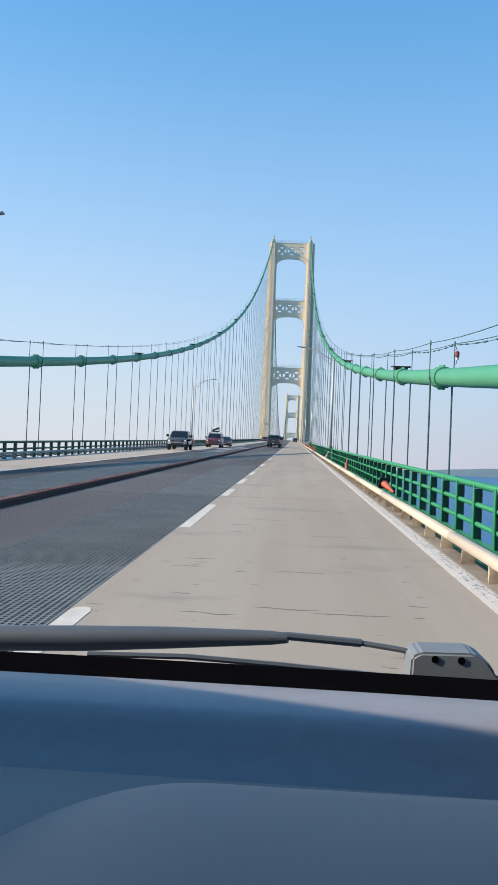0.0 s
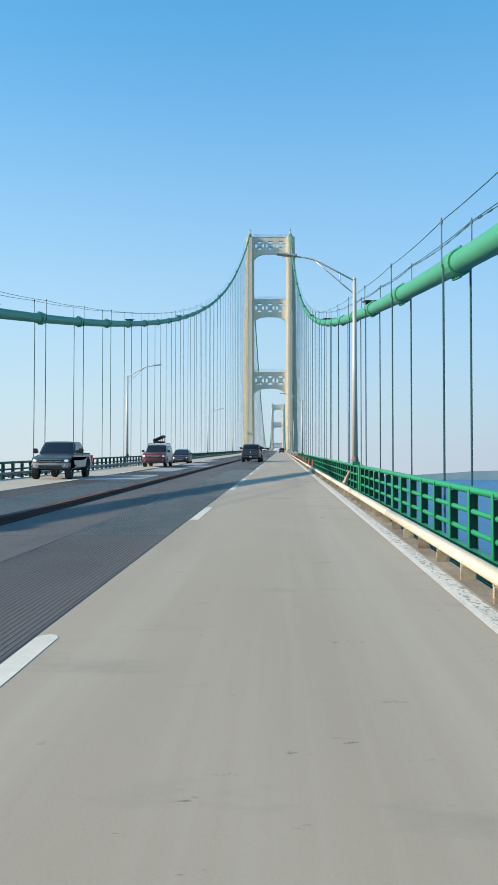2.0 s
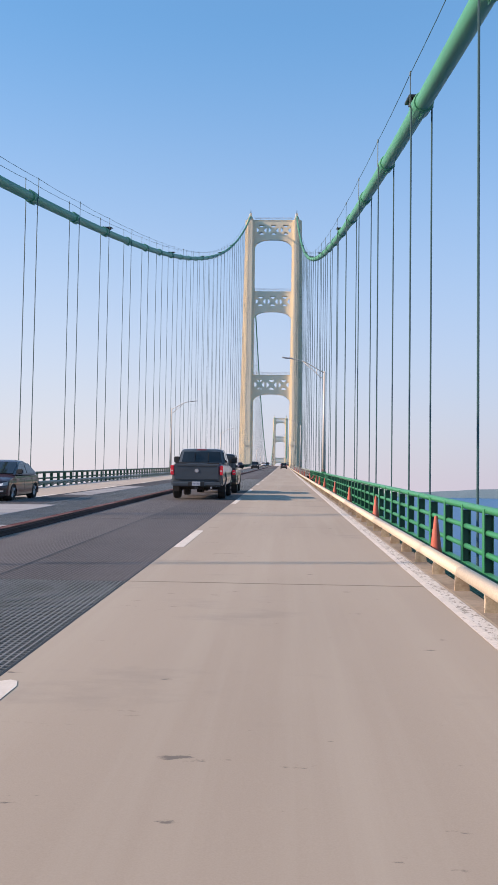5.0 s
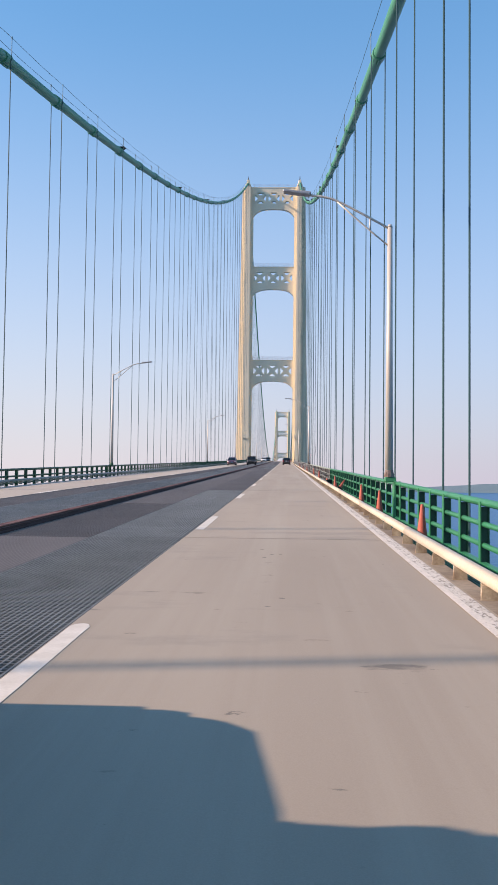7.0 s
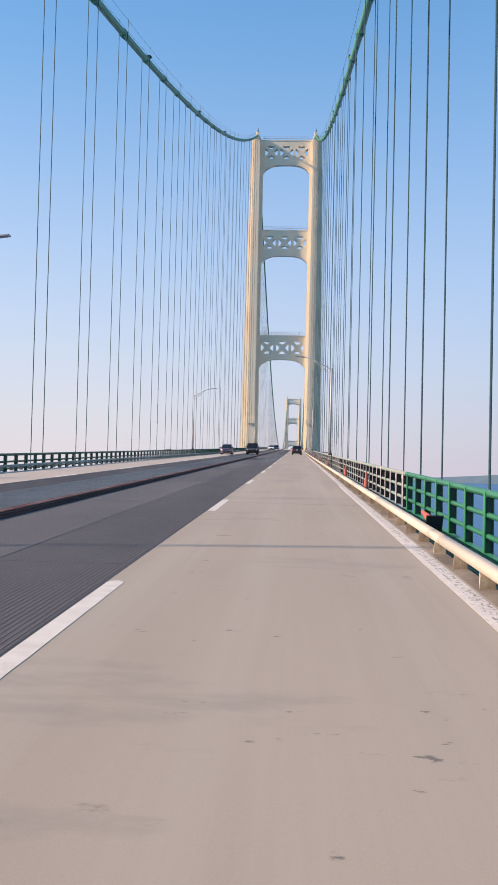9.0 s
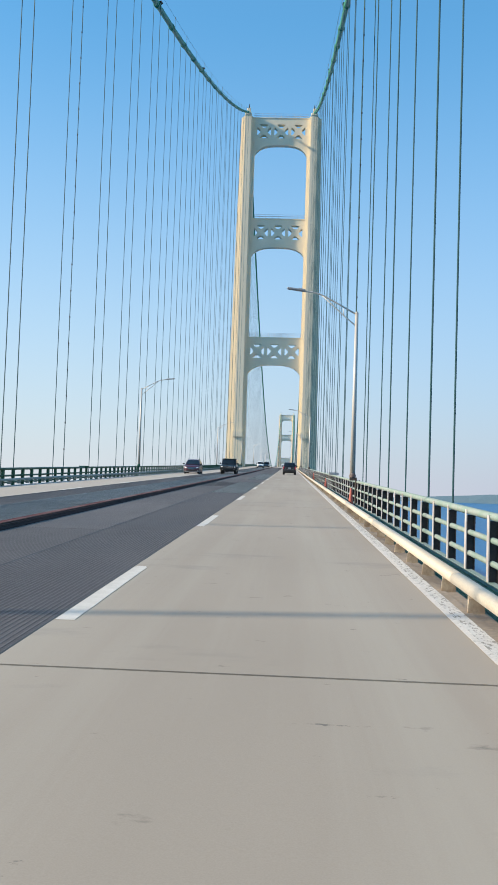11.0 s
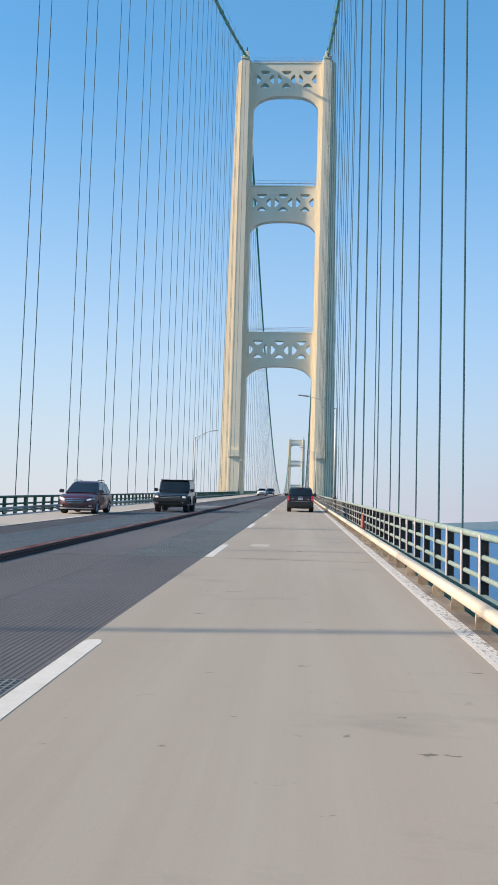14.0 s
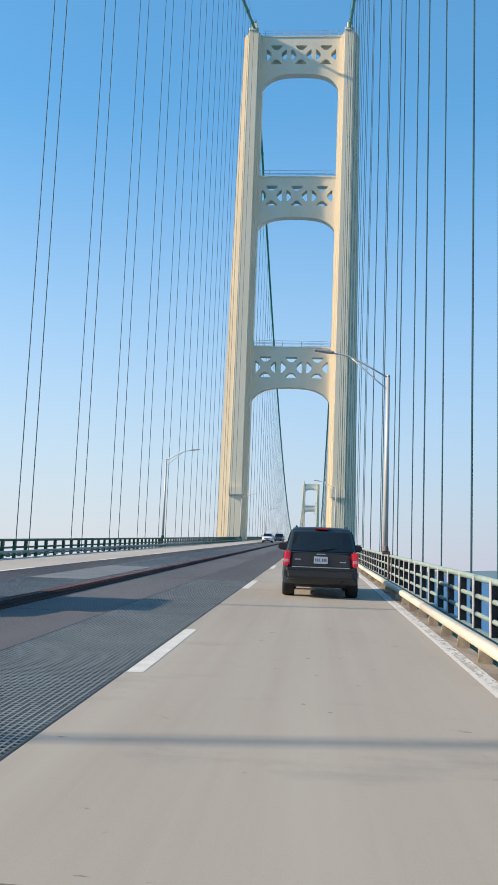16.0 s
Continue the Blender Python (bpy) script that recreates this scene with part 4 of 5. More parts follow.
# small red and white signal float tied to an outer rope post
bm = bmesh.new()
tube(bm, [(0, 0, 0.16), (0, 0, 0.2), (0, 0, 0.36), (0, 0, 0.4)], [0.03, 0.075, 0.075, 0.03], 10)
y = BAND_0 - 2 * BAND
signal = part("signal_float", bm, RED_TIP, m=pose(11.12, y, cable_z(y) + 0.55))
tagged(signal, "small red and white float tied to a cable rope post", "float")
bm = bmesh.new()
tube(bm, [(0, 0, 0.08), (0, 0, 0.17)], [0.05, 0.07], 10)
part("white_end", bm, WHITE_CAR, signal)
bm = bmesh.new()
tube(bm, [(0, 0, 0.38), (-0.06, 0, 0.55), (-0.1, 0, 0.66)], 0.01, 5)
tube(bm, [(0, 0, 0.1), (-0.05, 0, -0.1)], 0.01, 5)
part("cord", bm, IRON, signal)

# thin red and white marker mast outside the railing
bm = bmesh.new()
tube(bm, [(0, 0, -0.5), (0, 0, 2.1)], 0.022, 8)
mast = part("marker_mast", bm, PRIMER_POLE, m=pose(9.22, 224.95, deck(224.95)))
tagged(mast, "thin weathered marker mast with red tip clamped to the railing", "mast")
bm = bmesh.new()
tube(bm, [(0, 0, 1.75), (0, 0, 2.18)], 0.026, 8)
part("red_tip", bm, RED_TIP, mast)
for z in (1.05, 1.6):
    bm = bmesh.new()
    box(bm, -0.075, 0.075, -0.03, 0.03, z, z + 0.05)
    part("clamp", bm, PRIMER_POLE, mast)

# steel junction boxes on the outside of the railings
for x, y, z, skin, lab in ((8.98, 239.0, 0.72, LED, "flat grey steel junction box on the railing top"), (-8.98, 239.4, 0.62, GREEN_SHADED, "green steel junction box on the far railing")):
    bm = bmesh.new()
    box(bm, -0.34, 0.34, -0.16, 0.16, 0, 0.15)
    rounded(bm, 0.015, 1)
    jbox = part("junction_box", bm, skin, m=pose(x, y, deck(y) + z, tilt(y)))
    tagged(jbox, lab, "junction box")
    bm = bmesh.new()
    box(bm, -0.35, 0.35, -0.17, 0.17, 0.15, 0.165)
    part("lid", bm, skin, jbox)

# small clamps on two facing suspender ropes
sy = BAND_0 + BAND * 20
bm = bmesh.new()
for i in range(30):
    z = deck(sy) + 1.86 + 1.9 * i
    if z < cable_z(sy) - 1:
        for x in (10.22, -10.22):
            tube(bm, [(x, sy, z), (x, sy, z + 0.12)], 0.05, 6)
slack = [(10.22, sy, deck(sy) + 1.9 + 1.92 * f) for f in (0, 0.15, 0.35, 0.6, 0.85, 1)]
slack = [(x + out, y - out * 0.4, z) for (x, y, z), out in zip(slack, (0.03, 0.06, 0.1, 0.12, 0.06, 0.03))]
tube(bm, slack, 0.016, 6)
clamps = part("rope_clamps", bm, IRON)
tagged(clamps, "small dark clamps and a slack wire on two facing suspender ropes", "clamp", kind="stuff")


# ---- vehicles ----
def wheel_on(parent, x, y, r, width, rim, name="wheel"):
    bm = bmesh.new()
    s = 1 if x > 0 else -1
    prof = [(0.0, 0.62), (-0.02, 0.94), (0.03, 1.0), (width - 0.03, 1.0), (width + 0.02, 0.94), (width, 0.62)]
    n = 24
    rings = [[bm.verts.new((x - s * u, y + r * k * math.cos(2 * math.pi * i / n), r + r * k * math.sin(2 * math.pi * i / n))) for i in range(n)] for u, k in prof]
    for r0, r1 in zip(rings, rings[1:] + rings[:1]):
        for i in range(n):
            bm.faces.new((r0[i], r0[(i + 1) % n], r1[(i + 1) % n], r1[i]))
    w = part(name, bm, TYRE, parent)
    bm = bmesh.new()
    tube(bm, [(x - s * 0.03, y, r), (x - s * (width - 0.03), y, r)], r * 0.63, 20)
    tube(bm, [(x + s * 0.0, y, r), (x - s * 0.05, y, r)], [r * 0.12, r * 0.16], 10)
    for i in range(5):
        a = 2 * math.pi * i / 5
        tube(bm, [(x - s * 0.015, y + 0.1 * r * math.cos(a), r + 0.1 * r * math.sin(a)), (x - s * 0.02, y + 0.6 * r * math.cos(a), r + 0.6 * r * math.sin(a))], 0.05 * r / 0.34, 5)
    part("rim", bm, rim, w)
    return w


def panel(bm, c, a0, a1, b0, b1, out=0.012, thick=0.02, pull=0.0, n=8):
    """A thin plate on a four-cornered face, bowed back by pull towards its sides: corners bottom left, bottom right, top right, top left."""
    c = [Vector(p) for p in c]
    nrm = (c[1] - c[0]).cross(c[3] - c[0]).normalized()
    if pull == 0:
        n = 1

    def at(a, b, o):
        p = (c[0] * (1 - a) + c[1] * a) * (1 - b) + (c[3] * (1 - a) + c[2] * a) * b
        p.y += pull * abs(2 * a - 1) ** 4
        return bm.verts.new(p + nrm * o)

    cols = []
    for k in range(n + 1):
        a = a0 + (a1 - a0) * k / n
        cols.append([at(a, b0, out - thick), at(a, b0, out), at(a, b1, out), at(a, b1, out - thick)])
    for p, q in zip(cols, cols[1:]):
        for k in range(4):
            j = (k + 1) % 4
            bm.faces.new((p[k], q[k], q[j], p[j]))
    bm.faces.new(cols[0])
    bm.faces.new(cols[-1][::-1])


COLUMNS = (-1, -0.94, -0.82, -0.62, -0.33, 0, 0.33, 0.62, 0.82, 0.94, 1)


def carve(bm, loop, half, taper, pull=0.0, crown=0.0):
    """A side outline in (y, z) made solid across x; taper(y, z) narrows it, pull rounds nose and tail in plan, crown drops the shoulders."""
    ya, yb = min(p[0] for p in loop), max(p[0] for p in loop)
    za, zb = min(p[1] for p in loop), max(p[1] for p in loop)
    rows = []
    for u in COLUMNS if pull else (-1, 1):
        w = abs(u) ** 4
        row = []
        for y, z in loop:
            e = pull * w * (max(0, 1 - (y - ya) / 0.5) - max(0, 1 - (yb - y) / 0.5))
            d = crown * w * max(0, (z - za) / (zb - za) - 0.6) / 0.4
            row.append(bm.verts.new((half * u * taper(y, z), y + e, z - d)))
        rows.append(row)
    bm.faces.new(rows[0])
    bm.faces.new(rows[-1][::-1])
    for p, q in zip(rows, rows[1:]):
        for k in range(len(loop)):
            j = (k + 1) % len(loop)
            bm.faces.new((p[k], q[k], q[j], p[j]))


def arc(yc, zc, r, n=8):
    return [(yc - r * math.cos(math.pi * i / n), max(zc, zc + r * math.sin(math.pi * i / n))) for i in range(n + 1)]


def on_nose(bm, x0, x1, low, high, front, half, out=0.012, thick=0.03, n=8):
    """A thin plate that follows a rounded car nose from x0 to x1; low and high give its two edges as (z at x0, z at x1)."""
    cols = []
    for k in range(n + 1):
        f = k / n
        x = x0 + (x1 - x0) * f
        col = []
        for z in (low[0] + (low[1] - low[0]) * f, high[0] + (high[1] - high[0]) * f):
            y = front(z, x / half) + out
            col += [(x, y, z), (x, y - thick, z)]
        cols.append([bm.verts.new(p) for p in (col[1], col[0], col[2], col[3])])
    for p, q in zip(cols, cols[1:]):
        for k in range(4):
            j = (k + 1) % 4
            bm.faces.new((p[k], q[k], q[j], p[j]))
    bm.faces.new(cols[0])
    bm.faces.new(cols[-1][::-1])
    bmesh.ops.recalc_face_normals(bm, faces=bm.faces[:])


def sleek_front(car, L, half, hood, clear, nose, pull, lights_on, chin):
    """Curved grille with a chrome surround, swept headlights, intake and fog lights on a rounded nose."""
    def front(z, u):
        y = nose[0][0]
        for (ya, za), (yb, zb) in zip(nose, nose[1:]):
            if z >= za:
                y = ya + (yb - ya) * min(1, (z - za) / max(0.001, zb - za))
        return y - pull * abs(u) ** 4 * max(0, 1 - (L - y) / 0.5)

    g0, g1 = hood - 0.47, hood - 0.27
    bm = bmesh.new()
    on_nose(bm, -half * 0.5, 0, (g0 + 0.06, g0), (g1, g1), front, half)
    on_nose(bm, 0, half * 0.5, (g0, g0 + 0.06), (g1, g1), front, half)
    grille = part("grille", bm, PLASTIC, car)
    for k, (z, w) in enumerate(((g1, 0.53), (g0 + 0.1, 0.5), (g0 + 0.005, 0.34))):
        bm = bmesh.new()
        on_nose(bm, -half * w, half * w, (z, z), (z + 0.022, z + 0.022), front, half, 0.028)
        part("grille_bar", bm, CHROME, grille)
    for s in (-1, 1):
        bm = bmesh.new()
        on_nose(bm, s * half * 0.56, s * half * 0.97, (hood - 0.36, hood - 0.29), (hood - 0.27, hood - 0.16), front, half)
        lamp = part("headlight", bm, BADGE, car)
        bm = bmesh.new()
        on_nose(bm, s * half * 0.64, s * half * 0.82, (hood - 0.335, hood - 0.3), (hood - 0.27, hood - 0.22), front, half, 0.02)
        part("lamp_lens", bm, HEAD if lights_on else LENS, lamp)
        bm = bmesh.new()
        on_nose(bm, s * half * 0.66, s * half * 0.93, (clear + 0.1, clear + 0.12), (clear + 0.24, clear + 0.2), front, half)
        pocket = part("fog_pocket", bm, PLASTIC, car)
        bm = bmesh.new()
        on_nose(bm, s * half * 0.72, s * half * 0.86, (clear + 0.14, clear + 0.14), (clear + 0.19, clear + 0.19), front, half, 0.02)
        part("fog_light", bm, LENS, pocket)
    bm = bmesh.new()
    on_nose(bm, -half * 0.56, half * 0.56, (clear + 0.08, clear + 0.08), (clear + 0.2, clear + 0.2), front, half)
    part("intake", bm, PLASTIC, car)
    bm = bmesh.new()
    on_nose(bm, -half * 0.92, half * 0.92, (clear, clear), (clear + 0.06, clear + 0.06), front, half, 0.03, 0.12)
    part("chin", bm, chin, car)
    bm = bmesh.new()
    box(bm, -0.26, 0.26, L - 0.02, L + 0.018, clear + 0.22, clear + 0.33)
    part("plate_holder", bm, PLASTIC, car)


def vehicle(name, label, category, m, L, W, H, belt, hood, clear, wheels, r, cabin, color, tumble=0.83, rim=RIM, side_color=None, posts=2, bumper=PLASTIC, lights_on=False, group="", sleek=False):
    car = empty(name, m, label=label, category=category, group=group)
    half = W / 2
    y_r, y_f = wheels
    y0, y1, y2, y3 = cabin
    low = [(0.06, clear + 0.08), (0.12, clear)] + [(y_r - r - 0.1, clear)] + arc(y_r, clear, r + 0.1)[1:-1] + [(y_r + r + 0.1, clear), (y_f - r - 0.1, clear)] + arc(y_f, clear, r + 0.1)[1:-1] + [(y_f + r + 0.1, clear), (L - 0.12, clear), (L - 0.02, clear + 0.12)]
    up = [(L, clear + 0.3), (L - 0.02, hood - 0.3), (L - 0.1, hood - 0.19), (L - 0.35, hood - 0.1), (y3 + 0.1, hood + 0.0), (y3, belt), (y0, belt), (0.05, belt), (0.0, belt - 0.15), (0.0, clear + 0.3)]
    nose = [(L - 0.06, clear), (L - 0.01, clear + 0.12), (L, clear + 0.26), (L - 0.03, hood - 0.36), (L - 0.09, hood - 0.24), (L - 0.25, hood - 0.13), (L - 0.6, hood - 0.04), (y3 + 0.05, hood)]
    pull = 0.36 if sleek else 0.16
    if sleek:
        low = low[:-2] + [(L - 0.12, clear), nose[0]]
        up = nose[1:] + up[5:]
    bm = bmesh.new()
    carve(bm, low + up, half, lambda y, z: (0.96 if y < 0.1 or y > L - 0.1 else 1.0) * (0.965 if z > belt - 0.08 else 1.0 if z > clear + 0.15 else 0.975), pull, 0.05)
    rounded_sharp(bm, 0.045, 3)
    part("body", bm, side_color or color, car, smooth="angle")
    if side_color:
        bm = bmesh.new()
        carve(bm, [(L - 0.5, clear + 0.1), (L + 0.03, clear + 0.1), (L + 0.02, hood - 0.3), (L - 0.08, hood - 0.16), (L - 0.35, hood - 0.07), (y3 + 0.15, hood + 0.03), (y3 + 0.15, hood - 0.02), (L - 0.5, hood - 0.1)], half * 0.985, lambda y, z: 0.97, 0.16, 0.04)
        part("front_clip", bm, color, car, smooth="angle")
    bm = bmesh.new()
    roof = [(y0, belt - 0.02), (y1, H - 0.05), (y1 + 0.12, H), (y2 - 0.15, H), (y2, H - 0.05), (y3, belt - 0.02)]
    if sleek:
        roof = [(y0, belt - 0.02), (y1, H - 0.09), (y1 + 0.2, H - 0.03), ((y1 + y2) / 2, H + 0.01), (y2 - 0.28, H - 0.01), (y2, H - 0.06), (y3, belt - 0.02)]
    w_at = lambda z: 0.935 - (0.935 - tumble) * max(0, (z - belt) / (H - belt))
    carve(bm, roof, half, lambda y, z: w_at(z), 0.07, 0.035)
    rounded_sharp(bm, 0.04, 3)
    part("cabin", bm, side_color or color, car, smooth="angle")
    hb, ht = half * w_at(belt), half * w_at(H - 0.05)
    zt = H - 0.05
    bm = bmesh.new()
    panel(bm, [(-hb, y0, belt), (hb, y0, belt), (ht, y1, zt), (-ht, y1, zt)], 0.07, 0.93, 0.1, 0.86, pull=0.07)
    part("rear_window", bm, GLASS, car)
    bm = bmesh.new()
    panel(bm, [(hb, y3, belt), (-hb, y3, belt), (-ht, y2, zt), (ht, y2, zt)], 0.05, 0.95, 0.08, 0.92, pull=-0.07)
    part("windscreen", bm, GLASS, car)
    for s in (-1, 1):
        cor = [(s * hb, y0, belt), (s * hb, y3, belt), (s * ht, y2, zt), (s * ht, y1, zt)]
        for k in range(posts):
            a, b = 0.05 + 0.9 * k / posts, 0.05 + 0.9 * (k + 1) / posts - 0.03
            bm = bmesh.new()
            c = cor if s > 0 else [cor[1], cor[0], cor[3], cor[2]]
            if s < 0:
                a, b = 1 - b, 1 - a
            panel(bm, c, a, b, 0.1, 0.84)
            part("side_window", bm, GLASS, car)
        bm = bmesh.new()
        mx = half * 0.97
        my = y3 - 0.15 if y3 - y2 > 0.3 else y3 - 0.1
        box(bm, min(s * mx, s * (mx + 0.24)), max(s * mx, s * (mx + 0.24)), my - 0.06, my + 0.08, belt + 0.02, belt + 0.2)
        rounded(bm, 0.035, 2)
        part("wing_mirror", bm, PLASTIC, car)
        for y in (y_r, y_f):
            wheel_on(car, s * half * 0.97, y, r, 0.23, rim)
        if not sleek:
            bm = bmesh.new()
            box(bm, min(s * half * 0.7, s * half * 0.9), max(s * half * 0.7, s * half * 0.9), L - 0.22, L - 0.02, hood - 0.36, hood - 0.25)
            for v in bm.verts:
                v.co.y -= 0.1 * (abs(v.co.x) - half * 0.66) / half * 2
                v.co.y += 0.035
            rounded(bm, 0.03, 2)
            part("headlight", bm, HEAD if lights_on else LENS, car)
        for k in range(3):
            bm = bmesh.new()
            dy = y0 + (y3 - y0) * (0.3 + 0.35 * k)
            box(bm, min(s * half * 1.0, s * half * 1.004), max(s * half * 1.0, s * half * 1.004), dy - 0.006, dy + 0.006, clear + 0.2, belt - 0.04)
            part("door_seam", bm, PLASTIC, car)
    bm = bmesh.new()
    box(bm, -half * 0.68, half * 0.68, 0.5, L - 0.4, clear - 0.08, clear + 0.2)
    part("underbody", bm, PLASTIC, car)
    if sleek:
        sleek_front(car, L, half, hood, clear, nose, pull, lights_on, PLASTIC if bumper is not WINE else BADGE)
        return car
    bm = bmesh.new()
    box(bm, -half * 0.56, half * 0.56, L - 0.08, L + 0.02, hood - 0.44, hood - 0.26)
    for k in range(3):
        box(bm, -half * 0.56, half * 0.56, L, L + 0.03, hood - 0.43 + 0.06 * k, hood - 0.41 + 0.06 * k)
    part("grille", bm, PLASTIC, car)
    bm = bmesh.new()
    carve(bm, [(L - 0.4, clear + 0.02), (L + 0.03, clear + 0.02), (L + 0.07, clear + 0.1), (L + 0.06, clear + 0.28), (L - 0.4, clear + 0.32)], half * 0.99, lambda y, z: 1.0, 0.2, 0.02)
    rounded_sharp(bm, 0.03, 2)
    apron = part("front_bumper", bm, bumper, car, smooth="angle")
    bm = bmesh.new()
    box(bm, -half * 0.6, half * 0.6, L, L + 0.075, clear + 0.05, clear + 0.17)
    rounded(bm, 0.02, 1)
    part("intake", bm, PLASTIC, apron)
    bm = bmesh.new()
    box(bm, -half * 0.58, half * 0.58, L - 0.05, L + 0.04, hood - 0.265, hood - 0.245)
    box(bm, -half * 0.58, half * 0.58, L - 0.05, L + 0.045, hood - 0.36, hood - 0.34)
    part("grille_bar", bm, CHROME, car)
    if lights_on:
        for s in (-1, 1):
            bm = bmesh.new()
            tube(bm, [(s * half * 0.74, L - 0.1, clear + 0.17), (s * half * 0.74, L + 0.035, clear + 0.17)], 0.045, 10)
            part("fog_light", bm, LENS, car)
    return car


def plate_on(car, y, z, x=0.0):
    bm = bmesh.new()
    box(bm, x - 0.155, x + 0.155, y - 0.012, y, z, z + 0.155)
    p = part("number_plate", bm, PLATE, car)
    bm = bmesh.new()
    for k in range(7):
        if k != 3:
            box(bm, x - 0.125 + 0.037 * k, x - 0.1 + 0.037 * k, y - 0.015, y - 0.012, z + 0.045, z + 0.11)
    part("plate_bars", bm, PLATE_INK, p)


def tail_lights(car, x0, x1, z0, z1, y=-0.02, material=None):
    for s in (-1, 1):
        bm = bmesh.new()
        box(bm, min(s * x0, s * x1), max(s * x0, s * x1), y, y + 0.2, z0, z1)
        rounded(bm, 0.02, 1)
        t = part("tail_light", bm, material or BRAKE, car)
        bm = bmesh.new()
        zm = z0 + (z1 - z0) * 0.36
        box(bm, min(s * (x0 + 0.02), s * (x1 - 0.03)), max(s * (x0 + 0.02), s * (x1 - 0.03)), y - 0.006, y + 0.02, zm, zm + 0.05)
        part("reverse_lens", bm, LENS, t)


def placed(x, y, ahead=True):
    return pose(x, y, deck(y) - (0.0 if ahead else 0.068 if x < -GRATE else 0.058), tilt(y) if ahead else -tilt(y), 0, 0 if ahead else 180)


# dark compact SUV ahead in the same lane
suv = vehicle("suv", "dark charcoal boxy compact suv with lit brake lights", "car", placed(5.84, 288.6), 4.4, 1.72, 1.58, 0.98, 0.98, 0.3, (0.82, 3.45), 0.335, (0.12, 0.42, 2.7, 3.35), CHARCOAL, tumble=0.79, posts=3)
for s in (-1, 1):
    bm = bmesh.new()
    box(bm, min(s * 0.695, s * 0.835), max(s * 0.695, s * 0.835), -0.03, 0.17, 0.7, 1.04)
    for v in bm.verts:
        if v.co.z > 0.9:
            v.co.x -= s * 0.018
            v.co.y += 0.02
    rounded(bm, 0.035, 3)
    lamp_red = part("tail_light", bm, BRAKE, suv, smooth="angle")
    bm = bmesh.new()
    a0, a1 = sorted((s * 0.715, s * 0.81))
    box(bm, a0, a1, -0.036, -0.02, 0.785, 0.85)
    rounded(bm, 0.006, 1)
    part("reverse_lens", bm, PINK_LENS, lamp_red)
bm = bmesh.new()
box(bm, -0.86, 0.86, -0.1, 0.16, 0.4, 0.67)
for v in bm.verts:
    if v.co.y < 0:
        v.co.x *= 0.93
        if v.co.z < 0.5:
            v.co.y += 0.05
            v.co.x *= 0.95
rounded(bm, 0.075, 4)
part("rear_bumper", bm, BUMPER_GREY, suv, smooth="angle")
bm = bmesh.new()
box(bm, -0.64, 0.64, -0.03, 0.02, 0.674, 0.692)
rounded(bm, 0.006, 1)
part("sill_strip", bm, BADGE, suv, "pale scuffed strip above the bumper")
bm = bmesh.new()
box(bm, -0.62, 0.62, -0.012, 0.03, 0.7, 0.99)
rounded(bm, 0.02, 2)
hatch = part("hatch", bm, CHARCOAL, suv)
bm = bmesh.new()
box(bm, -0.2, 0.2, -0.02, 0.0, 0.74, 0.95)
part("plate_recess", bm, PLASTIC, hatch)
plate_on(suv, -0.022, 0.77)
bm = bmesh.new()
box(bm, -0.1, 0.1, -0.018, -0.01, 0.965, 0.99)
box(bm, 0.42, 0.56, -0.018, -0.01, 0.8, 0.825)
box(bm, -0.58, -0.44, -0.018, -0.01, 0.84, 0.865)
part("badge", bm, BADGE, suv)
bm = bmesh.new()
box(bm, -0.15, 0.15, 0.37, 0.45, 1.53, 1.56)
part("high_brake_light", bm, HIGH_BRAKE, suv)
bm = bmesh.new()
tube(bm, [(-0.02, 0.13, 1.08), (0.3, 0.17, 1.12)], 0.012, 6)
part("rear_wiper", bm, PLASTIC, suv)
for s in (-1, 1):
    bm = bmesh.new()
    tube(bm, [(s * 0.58, 0.55, 1.56), (s * 0.58, 0.68, 1.6), (s * 0.59, 2.4, 1.6), (s * 0.59, 2.5, 1.56)], 0.015, 6)
    part("roof_rail", bm, PLASTIC, suv)
bm = bmesh.new()
tube(bm, [(0.5, 0.0, 0.36), (0.5, 0.4, 0.36)], 0.035, 8)
part("exhaust", bm, PLASTIC, suv)


